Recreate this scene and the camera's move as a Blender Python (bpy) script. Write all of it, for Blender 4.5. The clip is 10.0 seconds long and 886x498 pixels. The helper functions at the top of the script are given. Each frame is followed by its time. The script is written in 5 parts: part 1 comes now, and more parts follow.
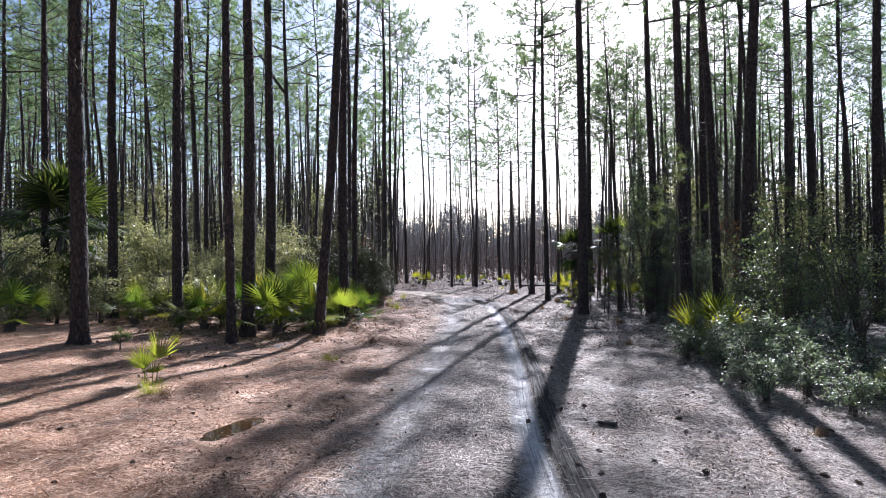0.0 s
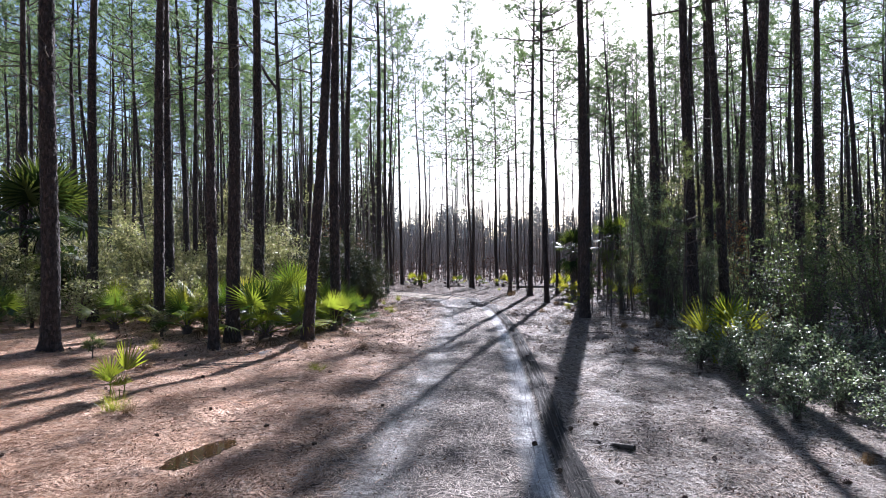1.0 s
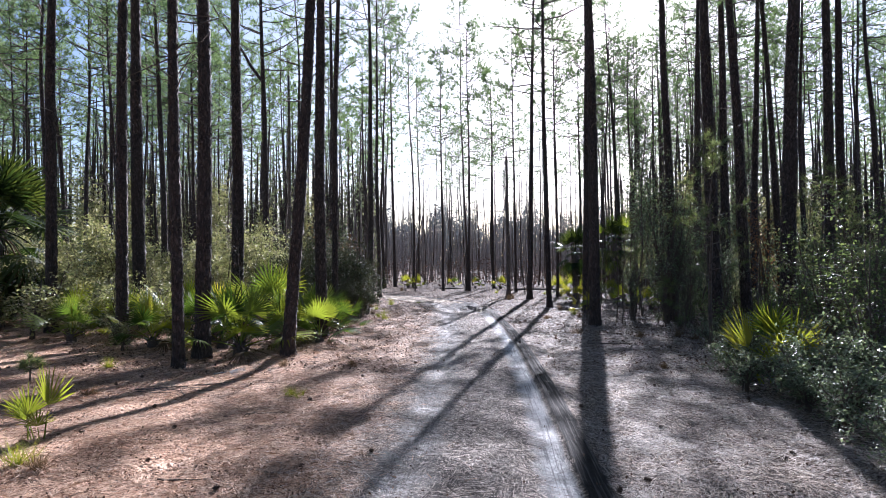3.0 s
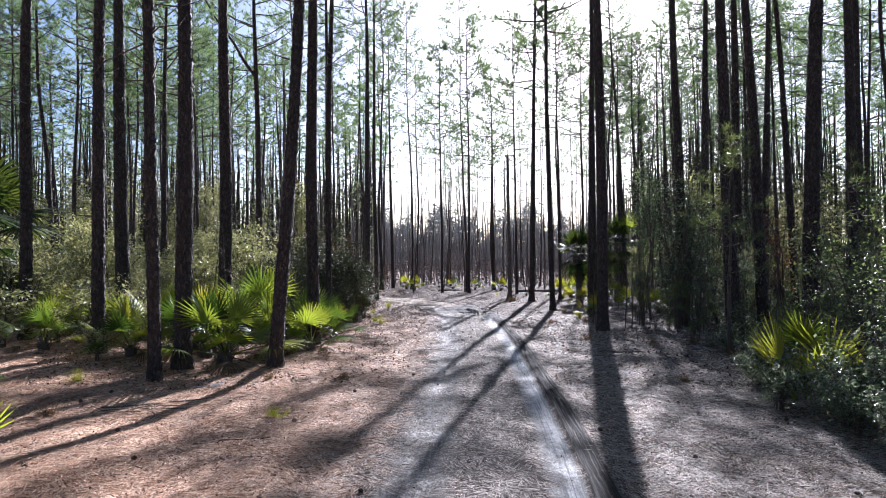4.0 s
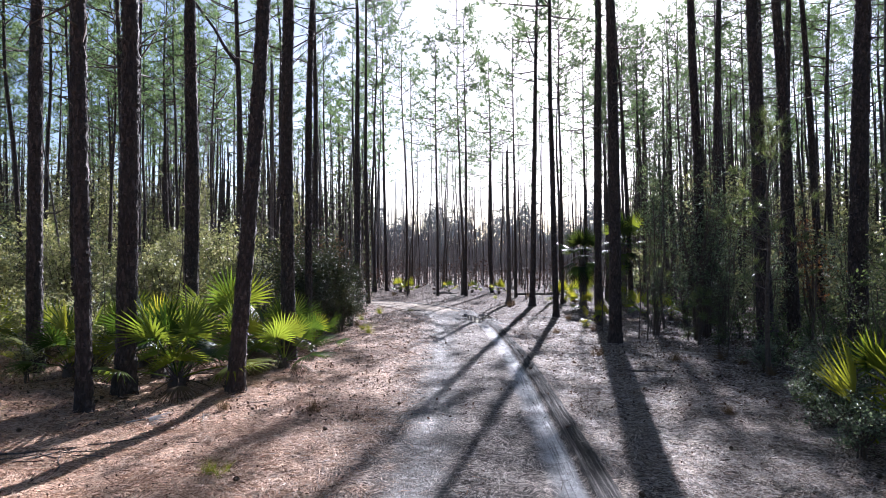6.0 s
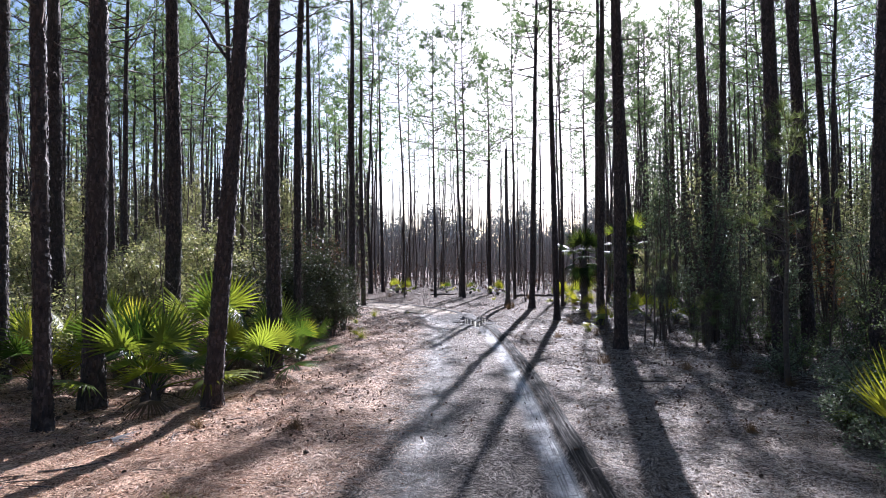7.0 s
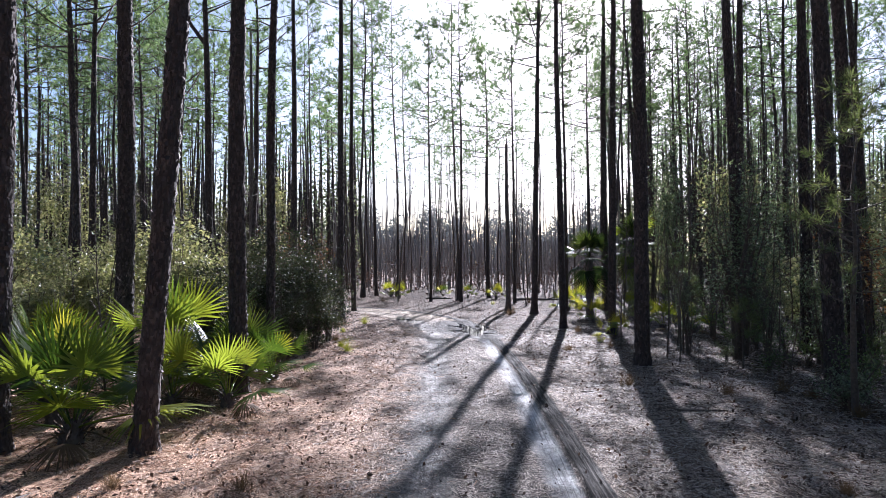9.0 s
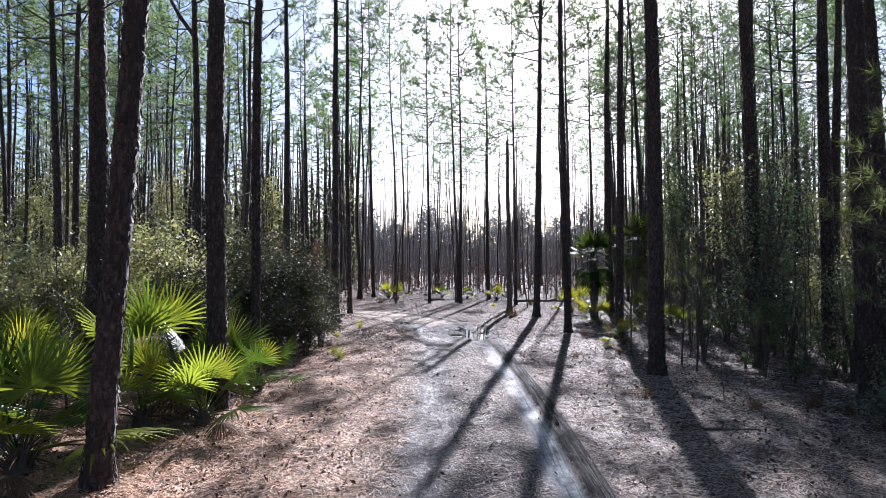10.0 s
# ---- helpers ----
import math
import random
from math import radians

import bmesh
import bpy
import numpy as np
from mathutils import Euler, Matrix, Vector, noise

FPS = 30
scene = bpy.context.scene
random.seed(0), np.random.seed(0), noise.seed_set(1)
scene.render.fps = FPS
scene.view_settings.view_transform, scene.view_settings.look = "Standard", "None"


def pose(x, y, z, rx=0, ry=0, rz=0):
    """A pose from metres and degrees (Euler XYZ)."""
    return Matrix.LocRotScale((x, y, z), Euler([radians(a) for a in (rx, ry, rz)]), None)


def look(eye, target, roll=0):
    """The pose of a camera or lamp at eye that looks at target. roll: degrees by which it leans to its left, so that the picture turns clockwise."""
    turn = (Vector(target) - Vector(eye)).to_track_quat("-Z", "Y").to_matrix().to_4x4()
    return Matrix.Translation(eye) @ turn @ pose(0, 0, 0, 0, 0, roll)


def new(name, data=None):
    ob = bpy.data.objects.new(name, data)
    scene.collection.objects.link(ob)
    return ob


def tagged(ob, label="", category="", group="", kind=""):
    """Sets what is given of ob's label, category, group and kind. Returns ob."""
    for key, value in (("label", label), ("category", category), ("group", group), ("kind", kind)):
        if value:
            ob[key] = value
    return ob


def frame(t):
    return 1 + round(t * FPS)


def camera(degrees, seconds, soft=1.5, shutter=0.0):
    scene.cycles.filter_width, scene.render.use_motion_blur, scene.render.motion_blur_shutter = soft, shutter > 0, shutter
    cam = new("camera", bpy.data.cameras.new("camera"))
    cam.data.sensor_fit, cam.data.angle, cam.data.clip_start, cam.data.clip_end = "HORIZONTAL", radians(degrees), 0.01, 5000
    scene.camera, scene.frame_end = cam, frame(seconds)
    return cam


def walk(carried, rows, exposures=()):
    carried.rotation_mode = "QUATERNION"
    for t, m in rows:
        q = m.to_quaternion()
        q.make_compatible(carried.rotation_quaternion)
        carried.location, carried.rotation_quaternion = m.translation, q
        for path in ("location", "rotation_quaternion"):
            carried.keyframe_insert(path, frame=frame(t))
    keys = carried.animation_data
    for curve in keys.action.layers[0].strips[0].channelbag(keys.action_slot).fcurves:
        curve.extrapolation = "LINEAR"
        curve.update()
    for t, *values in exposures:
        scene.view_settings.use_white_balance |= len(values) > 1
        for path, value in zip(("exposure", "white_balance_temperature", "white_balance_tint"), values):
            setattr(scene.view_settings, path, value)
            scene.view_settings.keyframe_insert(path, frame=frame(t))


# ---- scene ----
# ---------------------------------------------------------------- camera
cam = camera(72.0, 10.0, 0.6)
PATH = [
    (0, 0.000, 0.000, 2.000, 0.00, 1.00, 0.38),
    (0.5, 0.005, 0.415, 2.009, -0.18, 1.02, 0.41),
    (1, 0.002, 0.849, 2.020, -0.36, 1.05, 0.43),
    (1.5, -0.015, 1.298, 2.031, -0.55, 1.08, 0.42),
    (2, -0.046, 1.742, 2.042, -0.73, 1.10, 0.39),
    (2.5, -0.087, 2.165, 2.053, -0.91, 1.11, 0.34),
    (4, -0.130, 3.626, 2.131, -1.15, 1.13, 0.33),
    (4.5, -0.122, 4.136, 2.142, -1.24, 1.14, 0.37),
    (5, -0.098, 4.637, 2.160, -1.32, 1.15, 0.42),
    (5.5, -0.069, 5.132, 2.183, -1.40, 1.16, 0.48),
    (7, 0.035, 6.368, 2.259, -1.64, 1.17, 0.50),
    (7.5, 0.042, 6.859, 2.265, -1.75, 1.21, 0.54),
    (8, 0.060, 7.340, 2.272, -1.84, 1.26, 0.56),
    (8.5, 0.080, 7.842, 2.285, -1.93, 1.29, 0.55),
    (9, 0.094, 8.358, 2.303, -2.01, 1.31, 0.51),
    (9.5, 0.104, 8.856, 2.321, -2.08, 1.31, 0.49),
    (10, 0.115, 9.325, 2.339, -2.13, 1.31, 0.48),
]


def aim(x, y, z, yaw, pitch, roll):
    a, b = radians(yaw), radians(pitch)
    return look((x, y, z), (x - math.sin(a) * math.cos(b), y + math.cos(a) * math.cos(b), z + math.sin(b)), roll)


walk(cam, [(t, aim(x, y, z, yaw, pitch, roll)) for t, x, y, z, yaw, pitch, roll in PATH], [(0.0, 1.8, 5520, 19), (10.0, 1.8, 5520, 19)])

# ---------------------------------------------------------------- light
SUN_AZ, SUN_EL = 14.3, 27.0  # degrees clockwise from +y, degrees up
world = bpy.data.worlds.new("sky")
scene.world = world
world.use_nodes = True
wn, wl = world.node_tree.nodes, world.node_tree.links
sky = wn.new("ShaderNodeTexSky")
sky.sky_type = "NISHITA"
sky.sun_disc = False
sky.sun_elevation, sky.sun_rotation = radians(SUN_EL), radians(SUN_AZ)
sky.air_density, sky.dust_density, sky.ozone_density = 1.0, 1.2, 1.6
wl.new(sky.outputs[0], wn["Background"].inputs[0])
wn["Background"].inputs[1].default_value = 0.042
lamp = bpy.data.lights.new("sun", "SUN")
lamp.energy, lamp.angle, lamp.color = 5.0, radians(0.53), (1.0, 0.94, 0.86)
sun = new("sun", lamp)
az, el = radians(SUN_AZ), radians(SUN_EL)
sun_dir = Vector((math.sin(az) * math.cos(el), math.cos(az) * math.cos(el), math.sin(el)))
sun.matrix_world = look(sun_dir * 60, (0, 0, 0))


# ---------------------------------------------------------------- materials
# puddles: middle, half widths, turn
POOLS = [(-2.48, 7.2, 0.24, 0.58, -0.35), (2.05, 30.2, 0.95, 2.3, -0.12), (-0.6, 33.6, 0.7, 0.8, 0.5)]


def nodes_of(name):
    m = bpy.data.materials.new(name)
    m.use_nodes = True
    nt = m.node_tree
    return m, nt.nodes, nt.links, nt.nodes["Principled BSDF"]


def ramp(nd, lk, source, stops):
    r = nd.new("ShaderNodeValToRGB")
    while len(r.color_ramp.elements) < len(stops):
        r.color_ramp.elements.new(0.5)
    for e, (p, c) in zip(r.color_ramp.elements, stops):
        e.position, e.color = p, (*c, 1)
    lk.new(source, r.inputs[0])
    return r.outputs[0]


def noise_tex(nd, lk, vec, scale, detail=4.0, rough=0.55):
    n = nd.new("ShaderNodeTexNoise")
    n.inputs["Scale"].default_value, n.inputs["Detail"].default_value, n.inputs["Roughness"].default_value = scale, detail, rough
    if vec is not None:
        lk.new(vec, n.inputs["Vector"])
    return n.outputs[0]


def mixed(nd, lk, fac, a, b, kind="MIX"):
    m = nd.new("ShaderNodeMix")
    m.data_type, m.blend_type = "RGBA", kind
    for sock, v in ((m.inputs[0], fac), (m.inputs[6], a), (m.inputs[7], b)):
        if isinstance(v, (int, float)):
            sock.default_value = v
        elif isinstance(v, tuple):
            sock.default_value = (*v, 1)
        else:
            lk.new(v, sock)
    return m.outputs[2]


def calc(nd, lk, op, a, b=0.0, clamp=False):
    m = nd.new("ShaderNodeMath")
    m.operation, m.use_clamp = op, clamp
    for sock, v in zip(m.inputs, (a, b)):
        if isinstance(v, (int, float)):
            sock.default_value = v
        else:
            lk.new(v, sock)
    return m.outputs[0]


def bump(nd, lk, height, strength, dist, out):
    b = nd.new("ShaderNodeBump")
    b.inputs["Strength"].default_value, b.inputs["Distance"].default_value = strength, dist
    lk.new(height, b.inputs["Height"])
    lk.new(b.outputs[0], out.inputs["Normal"])


def object_coords(nd):
    return nd.new("ShaderNodeTexCoord").outputs["Object"]


def stretched(nd, lk, vec, sx, sy, sz):
    m = nd.new("ShaderNodeMapping")
    m.inputs["Scale"].default_value = (sx, sy, sz)
    lk.new(vec, m.inputs["Vector"])
    return m.outputs[0]


def bark_material(name, dark, mid, pale, scale=1.0):
    m, nd, lk, b = nodes_of(name)
    oc = object_coords(nd)
    v = nd.new("ShaderNodeTexVoronoi")
    v.feature = "DISTANCE_TO_EDGE"
    v.inputs["Scale"].default_value = 9.0 * scale
    wob = nd.new("ShaderNodeVectorMath")
    wob.operation = "ADD"
    nz = nd.new("ShaderNodeTexNoise")
    nz.inputs["Scale"].default_value = 6.0
    lk.new(oc, nz.inputs["Vector"])
    sc = nd.new("ShaderNodeVectorMath")
    sc.operation = "SCALE"
    sc.inputs["Scale"].default_value = 0.12
    lk.new(nz.outputs["Color"], sc.inputs[0])
    lk.new(oc, wob.inputs[0])
    lk.new(sc.outputs[0], wob.inputs[1])
    lk.new(stretched(nd, lk, wob.outputs[0], 1.6, 1.6, 0.42), v.inputs["Vector"])
    fine = noise_tex(nd, lk, stretched(nd, lk, oc, 30, 30, 6), 1.0, 6, 0.65)
    broad = noise_tex(nd, lk, oc, 0.8, 3)
    plate = calc(nd, lk, "MULTIPLY", v.outputs["Distance"], 3.0, True)
    col = ramp(nd, lk, calc(nd, lk, "ADD", calc(nd, lk, "MULTIPLY", plate, 0.3), calc(nd, lk, "MULTIPLY", fine, 0.75)), [(0.15, dark), (0.5, mid), (0.85, pale)])
    col = mixed(nd, lk, calc(nd, lk, "MULTIPLY", broad, 0.4), col, (0.062, 0.042, 0.036), "MIX")
    lk.new(col, b.inputs["Base Color"])
    b.inputs["Roughness"].default_value = 0.9
    bump(nd, lk, calc(nd, lk, "ADD", plate, calc(nd, lk, "MULTIPLY", fine, 0.5)), 0.9, 0.03, b)
    return m


def leaf_material(name, colours, gloss=0.45, through_amount=0.45, through_tint=(1.25, 1.2, 0.45)):
    """Thin leaf: coloured piece by piece, with light coming through it."""
    m, nd, lk, b = nodes_of(name)
    geo = nd.new("ShaderNodeNewGeometry")
    n = len(colours)
    info = nd.new("ShaderNodeObjectInfo")
    pick = calc(nd, lk, "FRACT", calc(nd, lk, "ADD", geo.outputs["Random Per Island"], info.outputs["Random"]))
    col = ramp(nd, lk, pick, [(i / max(1, n - 1), c) for i, c in enumerate(colours)])
    patch = noise_tex(nd, lk, object_coords(nd), 1.3, 2)
    col = mixed(nd, lk, calc(nd, lk, "MULTIPLY", patch, 0.6), col, tuple(0.55 * c for c in colours[0]))
    lk.new(col, b.inputs["Base Color"])
    b.inputs["Roughness"].default_value = gloss
    b.inputs["Specular IOR Level"].default_value = 0.6 if gloss < 0.45 else 0.3
    t = nd.new("ShaderNodeBsdfTranslucent")
    lk.new(mixed(nd, lk, 1.0, col, through_tint, "MULTIPLY"), t.inputs["Color"])
    mx = nd.new("ShaderNodeMixShader")
    mx.inputs[0].default_value = through_amount
    lk.new(b.outputs[0], mx.inputs[1])
    lk.new(t.outputs[0], mx.inputs[2])
    lk.new(mx.outputs[0], nd["Material Output"].inputs["Surface"])
    return m


def straw_pattern(nd, lk, oc):
    """Fallen needles: short streaks whose direction changes from patch to patch. Returns two grey patterns."""
    found = []
    for cell, fine in ((4.0, 1.0), (7.0, 1.6)):
        v = nd.new("ShaderNodeTexVoronoi")
        v.inputs["Scale"].default_value = cell
        lk.new(oc, v.inputs["Vector"])
        sep = nd.new("ShaderNodeSeparateColor")
        lk.new(v.outputs["Color"], sep.inputs[0])
        rot = nd.new("ShaderNodeVectorRotate")
        rot.rotation_type = "Z_AXIS"
        lk.new(oc, rot.inputs["Vector"])
        lk.new(calc(nd, lk, "MULTIPLY", sep.outputs[0], 6.28), rot.inputs["Angle"])
        found.append(noise_tex(nd, lk, stretched(nd, lk, rot.outputs[0], 46 * fine, 5 * fine, 9), 1.0, 4, 0.75))
    return found


def ground_material(name, with_road):
    m, nd, lk, b = nodes_of(name)
    oc = object_coords(nd)
    a, c = straw_pattern(nd, lk, oc)
    streak = calc(nd, lk, "MAXIMUM", a, c)
    broad = noise_tex(nd, lk, oc, 0.35, 4)
    mid = noise_tex(nd, lk, oc, 2.2, 5, 0.65)
    grit = noise_tex(nd, lk, oc, 60, 4, 0.7)
    straw = ramp(nd, lk, streak, [(0.46, (0.025, 0.011, 0.007)), (0.515, (0.42, 0.21, 0.115)), (0.575, (0.90, 0.64, 0.46))])
    pale = ramp(nd, lk, streak, [(0.48, (0.018, 0.013, 0.010)), (0.54, (0.20, 0.145, 0.11)), (0.61, (0.74, 0.62, 0.51))])
    sep = nd.new("ShaderNodeSeparateXYZ")
    lk.new(oc, sep.inputs[0])
    side = calc(nd, lk, "MULTIPLY", calc(nd, lk, "ADD", sep.outputs[0], calc(nd, lk, "MULTIPLY", mid, 4.0)), 0.25)
    side = calc(nd, lk, "ADD", side, 0.2, True)
    col = mixed(nd, lk, side, straw, pale)
    col = mixed(nd, lk, ramp(nd, lk, broad, [(0.50, (0, 0, 0)), (0.68, (0.45, 0.45, 0.45))]), col, (0.10, 0.062, 0.04))
    # older, darker litter in patches
    old = noise_tex(nd, lk, oc, 1.1, 5, 0.7)
    old = ramp(nd, lk, old, [(0.54, (0, 0, 0)), (0.64, (0.75, 0.75, 0.75))])
    col = mixed(nd, lk, old, col, ramp(nd, lk, streak, [(0.50, (0.02, 0.012, 0.009)), (0.58, (0.13, 0.068, 0.045)), (0.66, (0.34, 0.22, 0.155))]))
    # brown leaf mould under the bushes and beyond the bend
    mould = calc(nd, lk, "MULTIPLY", calc(nd, lk, "SUBTRACT", calc(nd, lk, "ADD", sep.outputs[1], calc(nd, lk, "MULTIPLY", mid, 16.0)), 24.0), 0.075, True)
    beside = calc(nd, lk, "MULTIPLY", calc(nd, lk, "SUBTRACT", calc(nd, lk, "ADD", sep.outputs[0], calc(nd, lk, "MULTIPLY", mid, 3.0)), 6.6), 0.5, True)
    mould = calc(nd, lk, "MULTIPLY", calc(nd, lk, "MAXIMUM", mould, beside), 0.88)
    col = mixed(nd, lk, mould, col, ramp(nd, lk, streak, [(0.49, (0.014, 0.009, 0.007)), (0.56, (0.075, 0.046, 0.033)), (0.64, (0.34, 0.24, 0.175))]))
    tuft = noise_tex(nd, lk, oc, 14, 3, 0.6)
    height = calc(nd, lk, "ADD", calc(nd, lk, "ADD", calc(nd, lk, "MULTIPLY", streak, 1.8), calc(nd, lk, "MULTIPLY", tuft, 1.2)), calc(nd, lk, "MULTIPLY", mid, 1.6))
    if with_road:
        at = nd.new("ShaderNodeAttribute")
        at.attribute_name = "across"
        u = at.outputs["Fac"]
        grain = calc(nd, lk, "ADD", calc(nd, lk, "MULTIPLY", grit, 0.5), calc(nd, lk, "MULTIPLY", mid, 0.5))
        sand = ramp(nd, lk, grain, [(0.38, (0.11, 0.102, 0.096)), (0.5, (0.27, 0.255, 0.242)), (0.62, (0.52, 0.50, 0.475))])
        white = ramp(nd, lk, grain, [(0.36, (0.28, 0.275, 0.27)), (0.47, (0.60, 0.592, 0.582)), (0.58, (0.82, 0.812, 0.80))])
        # grey, trodden needles between the ruts
        trodden = ramp(nd, lk, streak, [(0.49, (0.032, 0.025, 0.021)), (0.55, (0.20, 0.163, 0.137)), (0.63, (0.66, 0.575, 0.50))])
        within = calc(nd, lk, "MULTIPLY", calc(nd, lk, "SUBTRACT", calc(nd, lk, "ADD", 0.75, calc(nd, lk, "MULTIPLY", mid, 1.5)), calc(nd, lk, "ABSOLUTE", u)), 1.7, True)
        col = mixed(nd, lk, within, col, trodden)
        al = nd.new("ShaderNodeAttribute")
        al.attribute_name = "along"
        cv = nd.new("ShaderNodeCombineXYZ")
        lk.new(calc(nd, lk, "MULTIPLY", u, 42.0), cv.inputs[0])
        lk.new(calc(nd, lk, "MULTIPLY", al.outputs["Fac"], 0.9), cv.inputs[1])
        drag = noise_tex(nd, lk, cv.outputs[0], 1.0, 3)
        ragged = calc(nd, lk, "MULTIPLY", calc(nd, lk, "SUBTRACT", mid, 0.5), 0.35)
        # left wheel track: wide, soft-edged and dull
        d = calc(nd, lk, "ABSOLUTE", calc(nd, lk, "ADD", u, 0.68))
        left = calc(nd, lk, "SUBTRACT", calc(nd, lk, "ADD", 1.35, calc(nd, lk, "MULTIPLY", ragged, 3.5)), calc(nd, lk, "DIVIDE", d, 0.30), True)
        # right wheel track: swept white sand that ends at the ridge of churned earth
        inner = calc(nd, lk, "MULTIPLY", calc(nd, lk, "ADD", calc(nd, lk, "SUBTRACT", u, 0.60), calc(nd, lk, "MULTIPLY", ragged, 0.8)), 4.5, True)
        outer = calc(nd, lk, "MULTIPLY", calc(nd, lk, "SUBTRACT", 1.0, calc(nd, lk, "ADD", u, calc(nd, lk, "MULTIPLY", ragged, 0.35))), 16.0, True)
        right = calc(nd, lk, "MULTIPLY", inner, outer)
        # the swept sand ends at the muddy hollow; beyond it the track is pale trodden sand
        ends = calc(nd, lk, "MULTIPLY", calc(nd, lk, "SUBTRACT", 29.5, sep.outputs[1]), 0.35, True)
        right = calc(nd, lk, "MULTIPLY", right, ends)
        past = calc(nd, lk, "MULTIPLY", calc(nd, lk, "SUBTRACT", sep.outputs[1], 32.0), 0.6, True)
        past = calc(nd, lk, "MULTIPLY", calc(nd, lk, "MULTIPLY", past, within), ramp(nd, lk, mid, [(0.36, (0.25, 0.25, 0.25)), (0.5, (1, 1, 1))]))
        cover = ramp(nd, lk, calc(nd, lk, "ADD", calc(nd, lk, "MULTIPLY", streak, 0.6), calc(nd, lk, "MULTIPLY", tuft, 0.4)), [(0.50, (1, 1, 1)), (0.62, (0.25, 0.25, 0.25))])
        left = calc(nd, lk, "MULTIPLY", left, cover)
        right = calc(nd, lk, "MULTIPLY", right, calc(nd, lk, "ADD", calc(nd, lk, "MULTIPLY", cover, 0.35), 0.65))
        bare = calc(nd, lk, "MAXIMUM", left, right)
        col = mixed(nd, lk, calc(nd, lk, "MULTIPLY", left, 0.85), col, sand)
        col = mixed(nd, lk, calc(nd, lk, "MULTIPLY", right, 0.95), col, white)
        col = mixed(nd, lk, past, col, ramp(nd, lk, grain, [(0.36, (0.20, 0.15, 0.11)), (0.5, (0.46, 0.37, 0.28)), (0.62, (0.62, 0.52, 0.41))]))
        # thin stripes pressed by tyre treads, along the tracks
        stripe = calc(nd, lk, "MULTIPLY", drag, bare)
        col = mixed(nd, lk, calc(nd, lk, "MULTIPLY", bare, ramp(nd, lk, drag, [(0.50, (0, 0, 0)), (0.62, (0.6, 0.6, 0.6))])), col, (0.085, 0.078, 0.075))
        height = calc(nd, lk, "ADD", calc(nd, lk, "MULTIPLY", height, calc(nd, lk, "SUBTRACT", 1.15, bare)), calc(nd, lk, "ADD", calc(nd, lk, "MULTIPLY", stripe, 0.35), calc(nd, lk, "MULTIPLY", grit, 0.25)))
        # churned dark earth thrown up beside it
        rd = calc(nd, lk, "ABSOLUTE", calc(nd, lk, "SUBTRACT", calc(nd, lk, "ADD", u, calc(nd, lk, "MULTIPLY", ragged, 0.4)), 1.15))
        rd = calc(nd, lk, "SUBTRACT", 1.0, calc(nd, lk, "DIVIDE", rd, 0.15), True)
        rd = calc(nd, lk, "MULTIPLY", rd, ramp(nd, lk, noise_tex(nd, lk, oc, 0.5, 3), [(0.30, (0.35, 0.35, 0.35)), (0.42, (1, 1, 1))]))
        rd = calc(nd, lk, "MULTIPLY", rd, 4.0, True)
        earth = mixed(nd, lk, ramp(nd, lk, drag, [(0.52, (0, 0, 0)), (0.60, (0.85, 0.85, 0.85))]), (0.012, 0.010, 0.009), (0.12, 0.108, 0.10))
        col = mixed(nd, lk, rd, col, earth)
        height = calc(nd, lk, "ADD", height, calc(nd, lk, "MULTIPLY", calc(nd, lk, "MULTIPLY", drag, rd), 1.6))
        # wet mud round the puddle in the hollow
        px, py, rx, ry, _ = POOLS[1]
        ex = calc(nd, lk, "POWER", calc(nd, lk, "DIVIDE", calc(nd, lk, "SUBTRACT", sep.outputs[0], px), rx * 1.5), 2.0)
        ey = calc(nd, lk, "POWER", calc(nd, lk, "DIVIDE", calc(nd, lk, "SUBTRACT", sep.outputs[1], py), ry * 1.35), 2.0)
        wet = calc(nd, lk, "SUBTRACT", calc(nd, lk, "ADD", 0.85, calc(nd, lk, "MULTIPLY", mid, 0.8)), calc(nd, lk, "ADD", ex, ey), True)
        wet = calc(nd, lk, "MULTIPLY", wet, 3.0, True)
        col = mixed(nd, lk, wet, col, ramp(nd, lk, grain, [(0.36, (0.010, 0.009, 0.008)), (0.5, (0.035, 0.030, 0.027)), (0.62, (0.10, 0.09, 0.08))]))
        # damp sand is smooth and throws the low sun back
        damp = calc(nd, lk, "MULTIPLY", bare, ramp(nd, lk, noise_tex(nd, lk, oc, 1.1, 4), [(0.42, (0, 0, 0)), (0.6, (1, 1, 1))]))
        lk.new(calc(nd, lk, "SUBTRACT", calc(nd, lk, "SUBTRACT", 0.9, calc(nd, lk, "MULTIPLY", damp, 0.2)), calc(nd, lk, "MULTIPLY", wet, 0.05)), b.inputs["Roughness"])
    else:
        b.inputs["Roughness"].default_value = 0.9
    b.inputs["Specular IOR Level"].default_value = 0.25
    lk.new(col, b.inputs["Base Color"])
    bump(nd, lk, height, 0.85, 0.04, b)
    return m


def plain_material(name, a, c, scale=8.0, rough=0.8, height=0.3):
    m, nd, lk, b = nodes_of(name)
    n = noise_tex(nd, lk, object_coords(nd), scale, 5, 0.65)
    lk.new(ramp(nd, lk, n, [(0.3, a), (0.7, c)]), b.inputs["Base Color"])
    b.inputs["Roughness"].default_value = rough
    bump(nd, lk, n, height, 0.01, b)
    return m


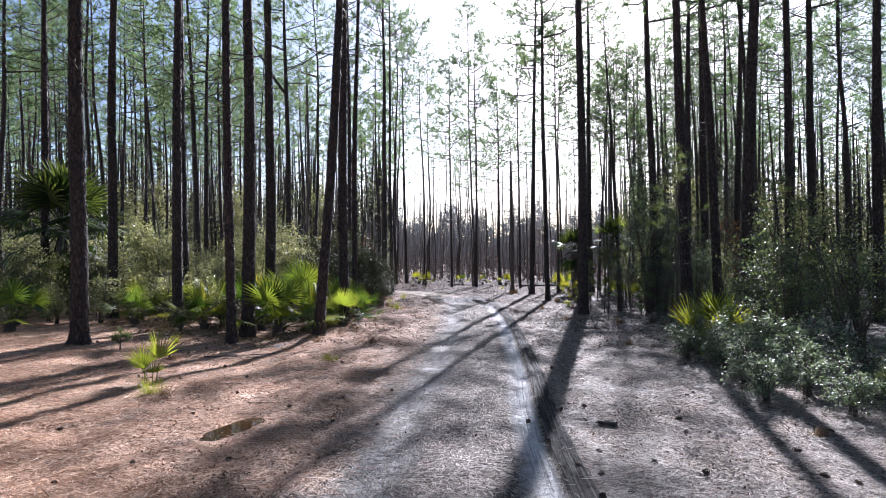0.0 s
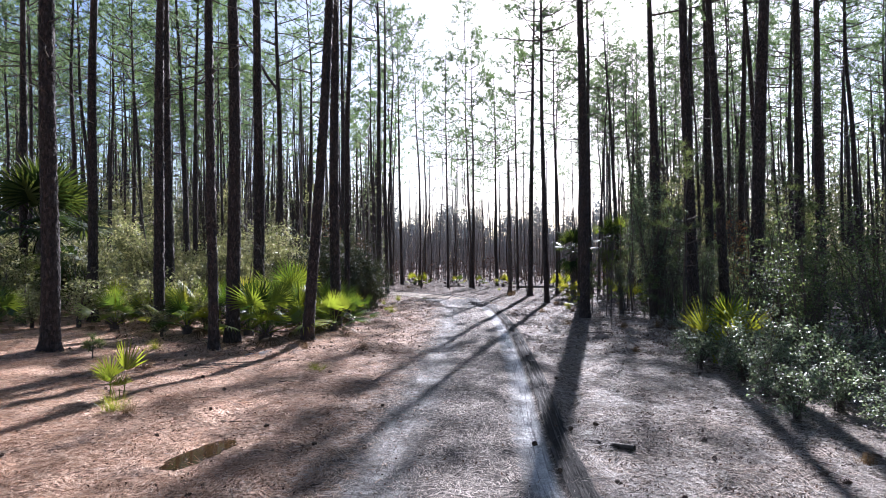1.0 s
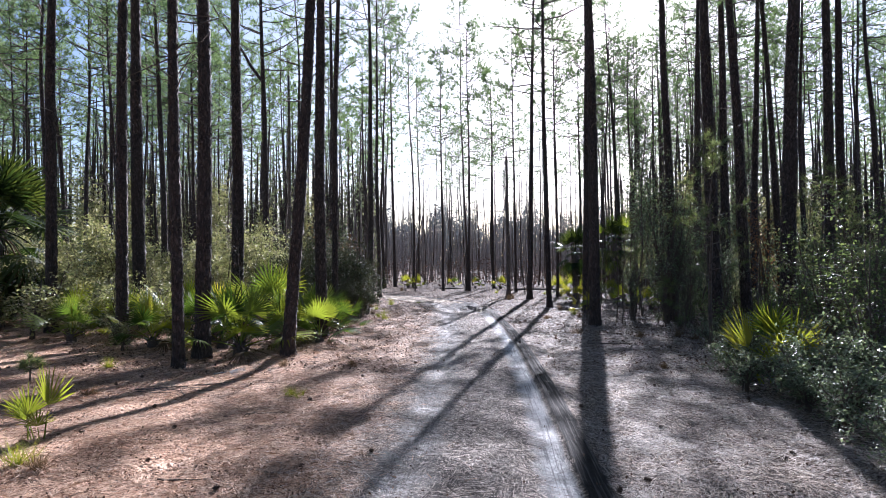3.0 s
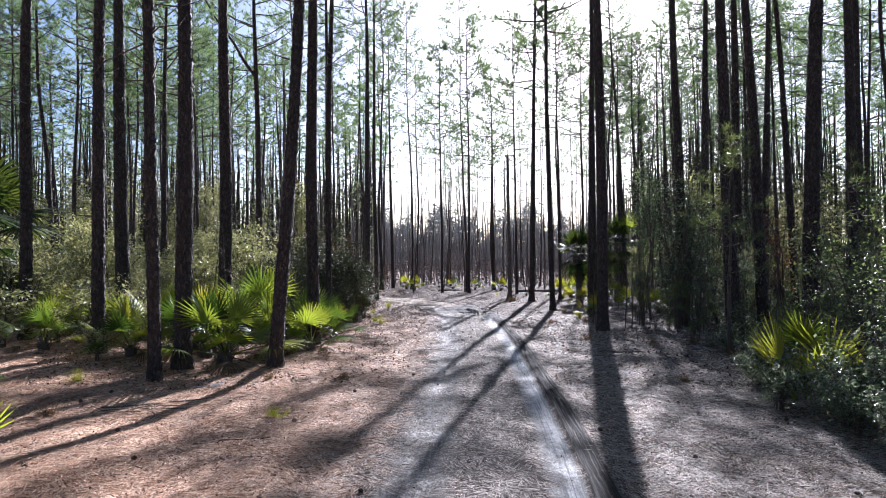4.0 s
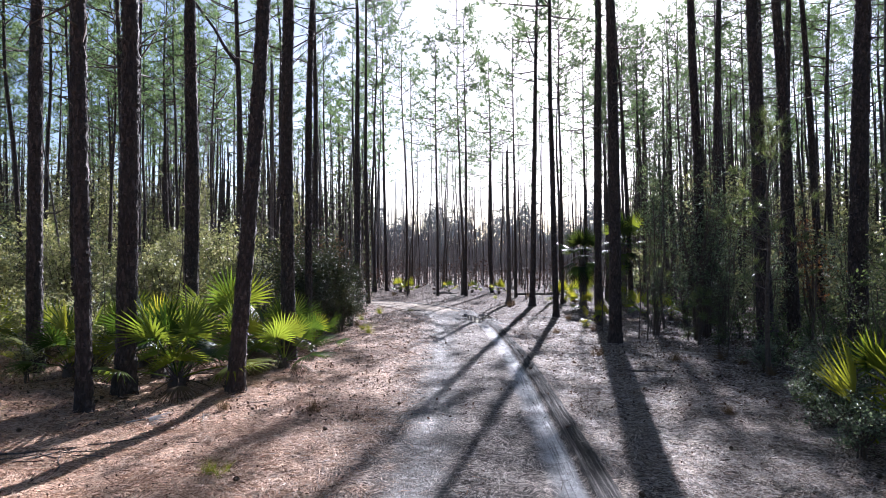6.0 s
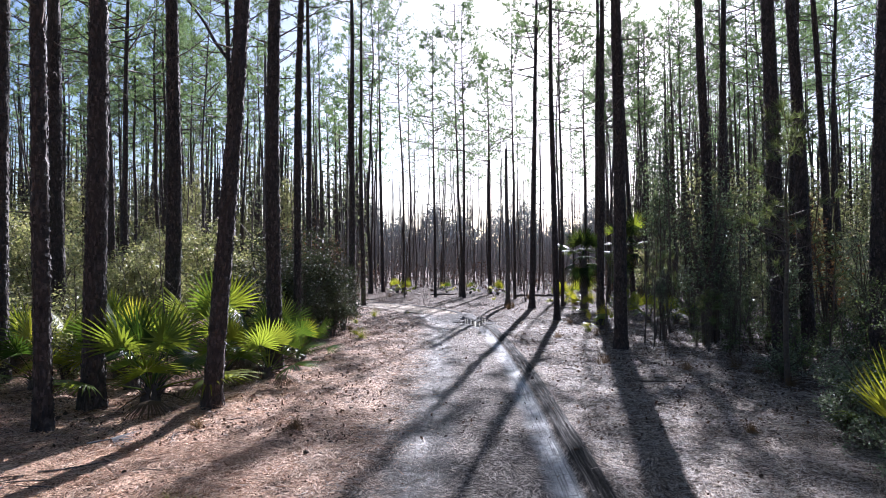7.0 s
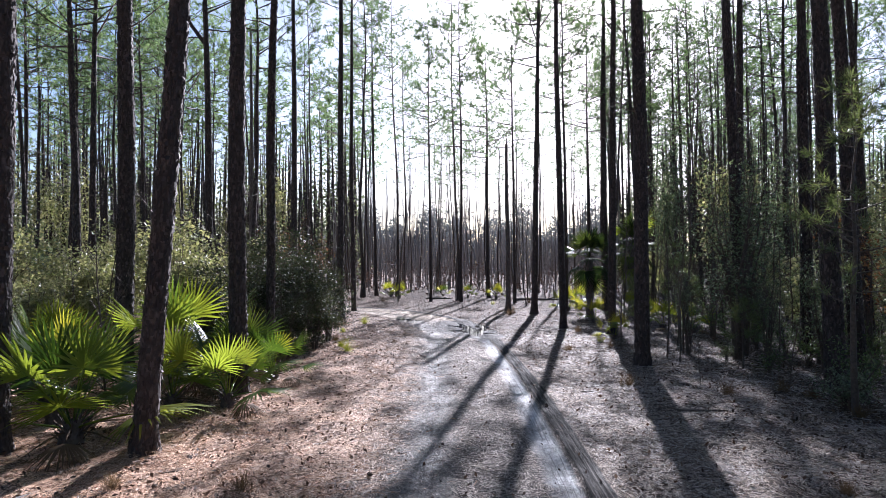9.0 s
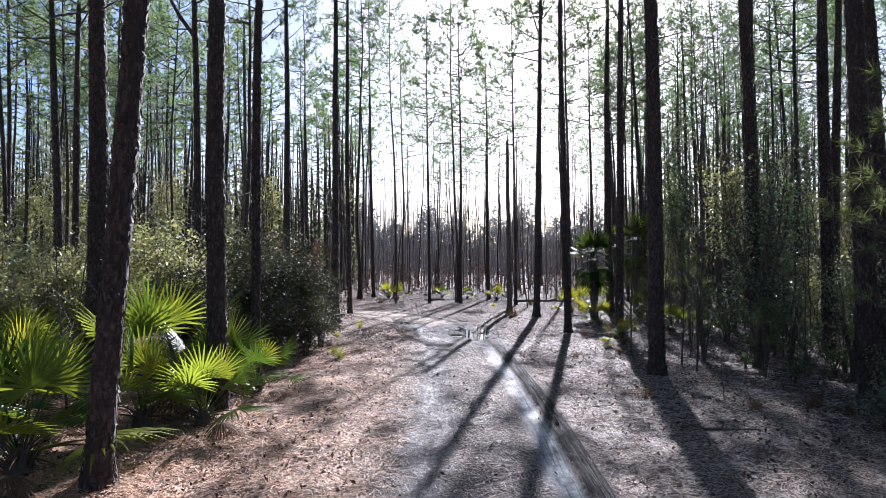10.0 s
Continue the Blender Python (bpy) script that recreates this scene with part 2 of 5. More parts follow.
def island_material(name, colours, rough=0.6):
    m, nd, lk, b = nodes_of(name)
    geo = nd.new("ShaderNodeNewGeometry")
    n = len(colours)
    lk.new(ramp(nd, lk, geo.outputs["Random Per Island"], [(i / (n - 1), c) for i, c in enumerate(colours)]), b.inputs["Base Color"])
    b.inputs["Roughness"].default_value = rough
    return m


def water_material(name, tint):
    m, nd, lk, b = nodes_of(name)
    n = noise_tex(nd, lk, object_coords(nd), 3.0, 4)
    lk.new(ramp(nd, lk, n, [(0.3, tint), (0.7, tuple(1.6 * c for c in tint))]), b.inputs["Base Color"])
    b.inputs["Roughness"].default_value, b.inputs["IOR"].default_value = 0.04, 1.33
    bump(nd, lk, noise_tex(nd, lk, object_coords(nd), 6.0, 2), 0.05, 0.01, b)
    return m


BARK = bark_material("pine_bark", (0.015, 0.0115, 0.0105), (0.054, 0.041, 0.037), (0.16, 0.125, 0.11))
DEAD = bark_material("dead_bark", (0.05, 0.042, 0.038), (0.14, 0.115, 0.10), (0.28, 0.25, 0.22))
GREY_BARK = plain_material("grey_bark", (0.15, 0.135, 0.13), (0.30, 0.275, 0.26), 3.0)
TWIG = plain_material("twig_bark", (0.05, 0.038, 0.03), (0.13, 0.10, 0.08), 20)
NEEDLE = leaf_material("pine_needles", [(0.09, 0.14, 0.072), (0.17, 0.235, 0.12), (0.30, 0.36, 0.185)], 0.5, 0.62, (1.08, 1.15, 0.82))
NEEDLE_YOUNG = leaf_material("young_needles", [(0.07, 0.10, 0.05), (0.13, 0.165, 0.085), (0.22, 0.24, 0.13)], 0.4, 0.5, (1.2, 1.15, 0.6))
LEAF_LIGHT = leaf_material("yaupon_leaves", [(0.14, 0.165, 0.08), (0.29, 0.31, 0.17), (0.48, 0.47, 0.31), (0.32, 0.29, 0.19)], 0.42, 0.52, (1.15, 1.12, 0.65))
LEAF_DARK = leaf_material("holly_leaves", [(0.06, 0.088, 0.062), (0.125, 0.165, 0.112), (0.20, 0.25, 0.165), (0.32, 0.37, 0.25)], 0.44, 0.48, (1.15, 1.15, 0.7))
LEAF_ROAD = leaf_material("gallberry_leaves", [(0.030, 0.040, 0.026), (0.055, 0.07, 0.042), (0.095, 0.11, 0.066), (0.075, 0.06, 0.042)], 0.55, 0.32, (1.15, 1.12, 0.6))
LEAF_MYRTLE = leaf_material("myrtle_leaves", [(0.06, 0.09, 0.052), (0.13, 0.175, 0.095), (0.26, 0.30, 0.17)], 0.45, 0.48, (1.2, 1.2, 0.6))
LEAF_LOW = leaf_material("low_bush_leaves", [(0.07, 0.10, 0.06), (0.19, 0.235, 0.15), (0.38, 0.42, 0.30)], 0.44, 0.46, (1.1, 1.15, 0.8))
LEAF_DRY = leaf_material("dry_leaves", [(0.20, 0.10, 0.05), (0.28, 0.15, 0.07), (0.22, 0.13, 0.08)], 0.6, 0.4, (1.2, 1.0, 0.7))
FROND = leaf_material("palmetto_leaves", [(0.025, 0.058, 0.018), (0.10, 0.175, 0.042), (0.28, 0.37, 0.085)], 0.36, 0.56, (1.6, 1.35, 0.40))
FROND_PALM = leaf_material("cabbage_palm_leaves", [(0.018, 0.036, 0.016), (0.045, 0.075, 0.030), (0.13, 0.17, 0.06)], 0.6, 0.42, (1.4, 1.25, 0.45))
FROND_YELLOW = leaf_material("palmetto_yellow_leaves", [(0.14, 0.19, 0.035), (0.26, 0.29, 0.05), (0.38, 0.36, 0.08)], 0.45, 0.58, (1.35, 1.25, 0.4))
FROND_DRY = leaf_material("palmetto_dry_leaves", [(0.13, 0.085, 0.05), (0.22, 0.15, 0.09)], 0.7, 0.3, (1.2, 1.1, 0.8))
FROND_PALE = leaf_material("palmetto_bleached_leaves", [(0.30, 0.31, 0.32), (0.40, 0.40, 0.40)], 0.7, 0.2, (1, 1, 1))
FAR_WOOD = leaf_material("far_foliage", [(0.11, 0.135, 0.09), (0.16, 0.18, 0.12), (0.20, 0.185, 0.14)], 0.7, 0.5, (1.1, 1.1, 0.8))
# pale grey-blue: the haze of distance is put into this leaf colour
HAZED_LINE = leaf_material("far_tree_line_hazed_foliage", [(0.11, 0.125, 0.13), (0.15, 0.16, 0.16), (0.18, 0.185, 0.185)], 0.9, 0.45, (1, 1, 1))
THICKET = leaf_material("thicket_twigs", [(0.13, 0.115, 0.115), (0.17, 0.15, 0.145), (0.20, 0.18, 0.17)], 0.9, 0.35, (1, 0.97, 0.95))
BRUSH = leaf_material("dry_brush_leaves", [(0.10, 0.065, 0.05), (0.14, 0.09, 0.07), (0.12, 0.085, 0.07)], 0.8, 0.2, (1.1, 1.0, 0.9))
GROUND = ground_material("needle_litter_ground", False)
ROAD = ground_material("sandy_track", True)
STRAW = leaf_material("fallen_needles", [(0.12, 0.06, 0.032), (0.42, 0.25, 0.15), (0.66, 0.46, 0.32), (0.82, 0.66, 0.52), (0.56, 0.30, 0.17)], 0.62, 0.3, (1.1, 1.0, 0.9))
STRAW_GREY = leaf_material("bleached_needles", [(0.035, 0.026, 0.022), (0.22, 0.175, 0.15), (0.58, 0.51, 0.45), (0.80, 0.72, 0.64), (0.34, 0.27, 0.23)], 0.66, 0.25, (1.05, 1.0, 0.95))
LITTER = leaf_material("dry_leaf_litter", [(0.03, 0.018, 0.013), (0.075, 0.044, 0.028), (0.17, 0.105, 0.07), (0.34, 0.24, 0.175)], 0.7, 0.25, (1.1, 1.0, 0.9))
CONE = plain_material("cone_scales", (0.05, 0.032, 0.022), (0.13, 0.085, 0.055), 40)
PUDDLE = water_material("brown_water", (0.045, 0.027, 0.012))
PUDDLE_FAR = water_material("clear_water", (0.022, 0.026, 0.032))


# ---------------------------------------------------------------- mesh helpers
def mesh_of(name, verts, faces, material, smooth=False):
    """A mesh from arrays; all faces have the same number of corners."""
    verts, faces = np.asarray(verts, np.float32).reshape(-1, 3), np.asarray(faces, np.int32)
    k = faces.shape[1]
    me = bpy.data.meshes.new(name)
    me.vertices.add(len(verts))
    me.vertices.foreach_set("co", verts.ravel())
    me.loops.add(faces.size)
    me.loops.foreach_set("vertex_index", faces.ravel())
    me.polygons.add(len(faces))
    me.polygons.foreach_set("loop_start", np.arange(0, faces.size, k, dtype=np.int32))
    if smooth:
        me.polygons.foreach_set("use_smooth", np.ones(len(faces), dtype=bool))
    me.update(calc_edges=True)
    me.validate()
    me.materials.append(material)
    return me


def piece(name, me, parent=None, m=None, label=""):
    ob = new(name, me)
    if parent is not None:
        ob.parent = parent
    if m is not None:
        ob.matrix_basis = m
    return tagged(ob, label)


def thing(name, x, y, label, category, group="", kind="", z=None, turn=0.0, lean=(0.0, 0.0), size=1.0):
    ob = new(name)
    ob.empty_display_size = 0.2
    ob.matrix_basis = Matrix.Translation((x, y, ground_z(x, y) if z is None else z)) @ Euler((-lean[1], lean[0], 0)).to_matrix().to_4x4() @ Matrix.Rotation(turn, 4, "Z") @ Matrix.Scale(size, 4)
    return tagged(ob, label, category, group, kind)


class Parts:
    """Collects arrays of corners and quads or triangles."""

    def __init__(self):
        self.v, self.f, self.n = [], [], 0

    def add(self, v, f):
        v = np.asarray(v, float).reshape(-1, 3)
        self.v.append(v)
        self.f.append(np.asarray(f, int) + self.n)
        self.n += len(v)

    def mesh(self, name, material, smooth=False):
        return mesh_of(name, np.concatenate(self.v), np.concatenate(self.f), material, smooth)


def tube(line, radii, sides=6, rng=None, rough=0.0):
    """A tapering tube round a line: corners and quads."""
    line, radii = np.asarray(line, float), np.asarray(radii, float)
    k = len(line)
    along = np.gradient(line, axis=0)
    along /= np.linalg.norm(along, axis=1, keepdims=True) + 1e-9
    ref = np.where(np.abs(along[:, 2:3]) > 0.9, [[1.0, 0, 0]], [[0, 0, 1.0]])
    if np.abs(along[0, 2]) > 0.9:
        ref = np.tile([[1.0, 0, 0]], (k, 1))
    a = np.cross(ref, along)
    a /= np.linalg.norm(a, axis=1, keepdims=True) + 1e-9
    b = np.cross(along, a)
    th = np.arange(sides) * 2 * np.pi / sides
    r = radii[:, None] * np.ones((k, sides))
    if rng is not None and rough:
        r = r * (1 + rng.normal(0, rough, (k, sides)))
    v = line[:, None] + r[..., None] * (np.cos(th)[None, :, None] * a[:, None] + np.sin(th)[None, :, None] * b[:, None])
    i = np.arange(k - 1)[:, None] * sides
    j, jn = np.arange(sides)[None], (np.arange(sides)[None] + 1) % sides
    f = np.stack([i + j, i + jn, i + sides + jn, i + sides + j], -1).reshape(-1, 4)
    return v.reshape(-1, 3), f


def unit(v):
    return v / (np.linalg.norm(v, axis=-1, keepdims=True) + 1e-9)


def needles(centres, ways, count, length, width, rng, spread=0.85):
    """Tufts of needles: thin triangles that fan out from each centre."""
    n = len(centres)
    d = unit(ways[:, None] * 0.75 + rng.normal(0, spread * 0.6, (n, count, 3)))
    ln = length * rng.uniform(0.7, 1.15, (n, count, 1))
    w = unit(np.cross(d, rng.normal(0, 1, (n, count, 3)))) * width
    c = centres[:, None] + rng.normal(0, 0.02, (n, count, 3))
    v = np.stack([c - w, c + w, c + d * ln], 2).reshape(-1, 3)
    return v, np.arange(len(v)).reshape(-1, 3)


def leaves(centres, size, rng, up=0.4):
    """Small folded leaves: two triangles each."""
    n = len(centres)
    d = unit(rng.normal(0, 1, (n, 3)) * (1, 1, 0.6))
    nrm = unit(rng.normal(0, 1, (n, 3)) + (0, 0, up * 2))
    s = unit(np.cross(d, nrm))
    ln = size * rng.uniform(0.6, 1.25, (n, 1))
    wd = ln * 0.27
    fold = unit(np.cross(s, d)) * ln * 0.08
    v = np.stack([centres, centres + d * ln * 0.5 + s * wd + fold, centres + d * ln, centres + d * ln * 0.5 - s * wd + fold], 1).reshape(-1, 3)
    i = np.arange(n)[:, None] * 4
    return v, np.concatenate([i + [0, 1, 2], i + [0, 2, 3]])


# ---------------------------------------------------------------- ground and track
MID = np.array([(-30, -2.6), (-4, -0.6), (2, -0.12), (5.2, 0.07), (7.5, 0.2), (11, 0.52), (14.4, 0.77), (18, 1.0), (21, 1.12), (25, 1.2), (29, 1.15), (32, 0.75), (34.5, 0.0),
                (36.5, -1.1), (38.2, -2.8), (39.6, -5.2), (40.8, -8.5), (42, -13), (44, -22), (46, -34)])[:, ::-1]


def centre_line():
    out = []
    p = np.vstack([2 * MID[0] - MID[1], MID, 2 * MID[-1] - MID[-2]])
    for i in range(1, len(p) - 2):
        a, b, c, d = p[i - 1 : i + 3]
        n = max(2, int(np.linalg.norm(c - b) / 0.11))
        for t in np.arange(n) / n:
            out.append(0.5 * (2 * b + (c - a) * t + (2 * a - 5 * b + 4 * c - d) * t**2 + (3 * b - a - 3 * c + d) * t**3))
    return np.array(out)


LINE = centre_line()
SPARSE = LINE[::8]


def off_track(x, y):
    """How far a place is from the middle of the track."""
    return float(np.sqrt(((SPARSE - (x, y)) ** 2).sum(1).min()))


def smooth_step(a, b, x):
    t = np.clip((x - a) / (b - a), 0, 1)
    return t * t * (3 - 2 * t)




def ground_z(x, y, d=None):
    z = 0.07 * noise.noise((x * 0.16, y * 0.16, 0.3)) + 0.035 * noise.noise((x * 0.6, y * 0.6, 5.0)) + 0.030 * noise.noise((x * 1.8, y * 1.8, 9.0))
    z *= smooth_step(120, 40, abs(x) + abs(y))
    # the scraped edge beside the palmettos
    e = x + 3.3 + 0.25 * math.sin(y * 1.3)
    z += -0.10 * smooth_step(0.15, -0.35, e) * smooth_step(-2.6, -0.8, e) * smooth_step(10.5, 12.5, y) * smooth_step(30, 24, y)
    d = off_track(x, y) if d is None else d
    z *= 0.2 + 0.8 * smooth_step(1.5, 3.6, d)
    z -= 0.13 * smooth_step(1.85, 1.45, d)
    for px, py, rx, ry, a in POOLS[:1]:
        u, w = (x - px) * math.cos(a) + (y - py) * math.sin(a), -(x - px) * math.sin(a) + (y - py) * math.cos(a)
        z -= 0.05 * max(0.0, 1 - (u / rx / 1.3) ** 2 - (w / ry / 1.3) ** 2)
    return z


def build_ground():
    def steps(lo, fine_lo, fine_hi, hi, fine):
        mid = np.arange(fine_lo, fine_hi + 1e-6, fine)
        left, right, s = [], [], fine
        while (right[-1] if right else fine_hi) < hi:
            s *= 1.25
            right.append((right[-1] if right else fine_hi) + s)
        s = fine
        while (left[-1] if left else fine_lo) > lo:
            s *= 1.25
            left.append((left[-1] if left else fine_lo) - s)
        return np.array(left[::-1] + list(mid) + right)

    xs, ys = steps(-900, -11, 11, 900, 0.17), steps(-300, 2, 34, 1500, 0.17)
    gx, gy = np.meshgrid(xs, ys)
    d = np.full(gx.shape, 9.0)
    near = (np.abs(gx) < 45) & (gy > -35) & (gy < 60)
    pts = np.stack([gx[near], gy[near]], 1)
    d[near] = np.concatenate([np.sqrt(((c[:, None] - SPARSE[None]) ** 2).sum(-1)).min(1) for c in np.array_split(pts, 60)])
    z = np.array([ground_z(x, y, q) for x, y, q in zip(gx.ravel(), gy.ravel(), d.ravel())])
    v = np.stack([gx.ravel(), gy.ravel(), z], 1)
    w = len(xs)
    i = (np.arange(len(ys) - 1)[:, None] * w + np.arange(w - 1)[None]).ravel()
    f = np.stack([i, i + 1, i + w + 1, i + w], 1)
    ob = new("ground", mesh_of("ground", v, f, GROUND, True))
    tagged(ob, "forest floor covered with brown fallen pine needles", "ground", kind="structure")


def track_z(u, x, y):
    """Height of the track's surface, u metres to the right of its middle."""
    z = 0.03 * noise.noise((x * 0.35, y * 0.35, 2.0)) * 0.6 + 0.012 * noise.noise((x * 1.7, y * 1.7, 4.0))
    z += -0.030 * math.exp(-(((u + 0.72) / 0.22) ** 2)) - 0.040 * math.exp(-(((u - 0.78) / 0.2) ** 2))
    ridge = (0.6 + 0.5 * noise.noise((x * 0.2, y * 0.3, 8.0))) * smooth_step(29, 20, y)
    z += ridge * (0.06 * math.exp(-(((u - 1.05) / 0.035) ** 2)) + 0.045 * math.exp(-(((u - 1.22) / 0.09) ** 2)))
    lump = 0.6 + 0.6 * noise.noise((x * 2.0, y * 2.4, 6.0))
    z += ridge * lump * 0.020 * math.sin(u * 105) * math.exp(-(((u - 1.15) / 0.12) ** 2)) + 0.006 * noise.noise((x * 9, y * 9, 1.0))
    for px, py, rx, ry, a in POOLS[1:]:
        p, q = (x - px) * math.cos(a) + (y - py) * math.sin(a), -(x - px) * math.sin(a) + (y - py) * math.cos(a)
        hollow = max(0.0, 1 - (p / rx / 1.25) ** 2 - (q / ry / 1.25) ** 2)
        z += -0.07 * hollow + 0.075 * min(1.0, 3 * hollow) * noise.noise((x * 2.3, y * 1.3, 7.0))
    return z - 0.16 * smooth_step(1.40, 1.98, abs(u) + 0.22 * noise.noise((x * 1.1, y * 1.1, 3.0)))


def build_track():
    us = np.concatenate([np.linspace(-2.0, -1.2, 9), np.linspace(-1.1, 0.4, 22), np.linspace(0.46, 0.94, 14), np.linspace(0.96, 1.36, 34), np.linspace(1.41, 2.0, 10)])
    along = unit(np.gradient(LINE, axis=0))
    side = np.stack([along[:, 1], -along[:, 0]], 1)
    v, across, along_m = [], [], []
    run = np.r_[0, np.cumsum(np.linalg.norm(np.diff(LINE, axis=0), axis=1))]
    for p, s, m in zip(LINE, side, run):
        for u in us:
            x, y = p + s * u
            v.append((x, y, track_z(u, x, y)))
            across.append(u)
            along_m.append(m)
    w = len(us)
    i = (np.arange(len(LINE) - 1)[:, None] * w + np.arange(w - 1)[None]).ravel()
    me = mesh_of("road", v, np.stack([i, i + 1, i + w + 1, i + w], 1), ROAD, True)
    at = me.attributes.new("across", "FLOAT", "POINT")
    at.data.foreach_set("value", np.array(across, np.float32))
    at = me.attributes.new("along", "FLOAT", "POINT")
    at.data.foreach_set("value", np.array(along_m, np.float32))
    tagged(new("road", me), "sandy woodland track with two wheel ruts and scattered pine needles", "road", kind="structure")


build_ground()
build_track()


def build_pool(px, py, rx, ry, a, z, material, label):
    rng = np.random.default_rng(int(abs(px * 100)))
    n, rings = 60, 4
    ph = rng.uniform(0, 6.28, 4)
    v, f = [(0, 0, 0)], []
    for k in range(1, rings + 1):
        for i in range(n):
            t = 2 * math.pi * i / n
            r = k / rings * (1 + 0.20 * math.sin(2 * t + ph[0]) + 0.17 * math.sin(3 * t + ph[1]) + 0.12 * math.sin(7 * t + ph[2]) + 0.06 * math.sin(11 * t + ph[3]))
            v.append((rx * r * math.cos(t), ry * r * math.sin(t), 0))
    quads = []
    for k in range(rings - 1):
        for i in range(n):
            j = (i + 1) % n
            quads.append((1 + k * n + i, 1 + (k + 1) * n + i, 1 + (k + 1) * n + j, 1 + k * n + j))
    for i in range(0, n, 2):
        quads.append((0, 1 + i, 1 + (i + 1) % n, 1 + (i + 2) % n))
    ob = new("puddle", mesh_of("puddle", v, quads, material, True))
    ob.matrix_basis = Matrix.Translation((px, py, z)) @ Matrix.Rotation(a, 4, "Z")
    tagged(ob, label, "puddle")


build_pool(*POOLS[0], ground_z(-2.5, 7.2) + 0.022, PUDDLE, "shallow brown rain puddle among fallen needles")
build_pool(*POOLS[1], -0.060, PUDDLE_FAR, "shallow puddle shining in the wheel rut")
build_pool(*POOLS[2], track_z(-0.9, -0.6, 33.6) + 0.03, PUDDLE_FAR, "small puddle on the sandy track")


# ---------------------------------------------------------------- pines
def trunk_mesh(height, radius, seed, sides=14, step=0.14, bend=0.12, top=0.16, rough=0.05):
    rng = np.random.default_rng(seed)
    hs = [0.0]
    s = step
    while hs[-1] < height:
        hs.append(min(height, hs[-1] + s))
        if hs[-1] > 9:
            s *= 1.12
    hs = np.array(hs)
    ph = rng.uniform(0, 6.28, 4)
    am = rng.uniform(0.3, 1.0, 4) * bend
    x = am[0] * (np.sin(hs * 0.33 + ph[0]) - np.sin(ph[0])) + 0.25 * am[1] * (np.sin(hs * 0.9 + ph[1]) - np.sin(ph[1]))
    y = am[2] * (np.sin(hs * 0.30 + ph[2]) - np.sin(ph[2])) + 0.25 * am[3] * (np.sin(hs * 0.8 + ph[3]) - np.sin(ph[3]))
    r = radius * (1 - (1 - top) * (hs / height) ** 1.25) + radius * 0.55 * np.exp(-hs / 0.22)
    line = np.stack([x, y, hs - 0.08], 1)
    v, f = tube(line, r, sides, rng, rough)
    # root flare in a few lobes
    vv = v.reshape(len(hs), sides, 3)
    lobes = 1 + 0.25 * np.cos(np.arange(sides) * 2 * np.pi / sides * rng.integers(3, 6) + ph[0])[None] * np.exp(-hs / 0.25)[:, None]
    vv[..., :2] = line[:, None, :2] + (vv[..., :2] - line[:, None, :2]) * lobes[..., None]
    return mesh_of("trunk", vv.reshape(-1, 3), f, BARK, True), line, hs, r * lobes.mean(1)


def crown_meshes(height, base, seed, limbs=34, reach=2.6, tufts=7, count=12, length=0.24, width=0.008, dead=9, sides=4, twigs=True, pts=5):
    """Limbs, twigs and needle tufts of a pine whose trunk is upright at the origin."""
    rng = np.random.default_rng(seed)
    wood, centres, ways = Parts(), [], []
    for k in range(limbs):
        u = ((k + rng.uniform()) / limbs) ** 0.85
        z0 = base + (height - base) * u * 0.97
        t = rng.uniform(0, 6.28)
        ln = (reach * (1 - u**1.6) + 0.5) * rng.uniform(0.55, 1.1)
        rise = rng.uniform(0.05, 0.5) + 0.5 * u
        out = np.array([math.cos(t), math.sin(t), 0])
        s = np.linspace(0, 1, pts)[:, None]
        line = out * s * ln + np.array([0, 0, 1]) * (z0 + ln * rise * s**1.5) + rng.normal(0, 0.05, (pts, 3)) * s
        wood.add(*tube(line, np.linspace(0.022 + 0.007 * ln, 0.006, pts), sides))
        for j in range(tufts):
            q = 0.42 + 0.58 * (j + rng.uniform()) / tufts
            a = np.array([np.interp(q, s[:, 0], line[:, i]) for i in range(3)])
            w = unit(out * 0.7 + rng.normal(0, 0.6, 3) + (0, 0, 0.35))
            b = a + w * rng.uniform(0.15, 0.75)
            if twigs:
                wood.add(*tube([a, b], [0.009, 0.005], 3))
            for e in (0.55, 1.0):
                centres.append(a + (b - a) * e)
                ways.append(unit(w + (0, 0, 0.3)))
        centres.append(line[-1])
        ways.append(unit(line[-1] - line[-2]))
    for k in range(dead):
        z0 = rng.uniform(base * 0.45, base)
        t = rng.uniform(0, 6.28)
        ln = rng.uniform(0.3, 1.9)
        out = np.array([math.cos(t), math.sin(t), 0])
        s = np.linspace(0, 1, 4)[:, None]
        line = out * s * ln + np.array([0, 0, 1]) * (z0 + ln * rng.uniform(-0.3, 0.4) * s) + rng.normal(0, 0.06, (4, 3)) * s
        wood.add(*tube(line, np.linspace(0.022, 0.006, 4), 3))
    v, f = needles(np.array(centres), np.array(ways), count, length, width, rng)
    return wood.mesh("branchwork", TWIG), mesh_of("crown", v, f, NEEDLE)


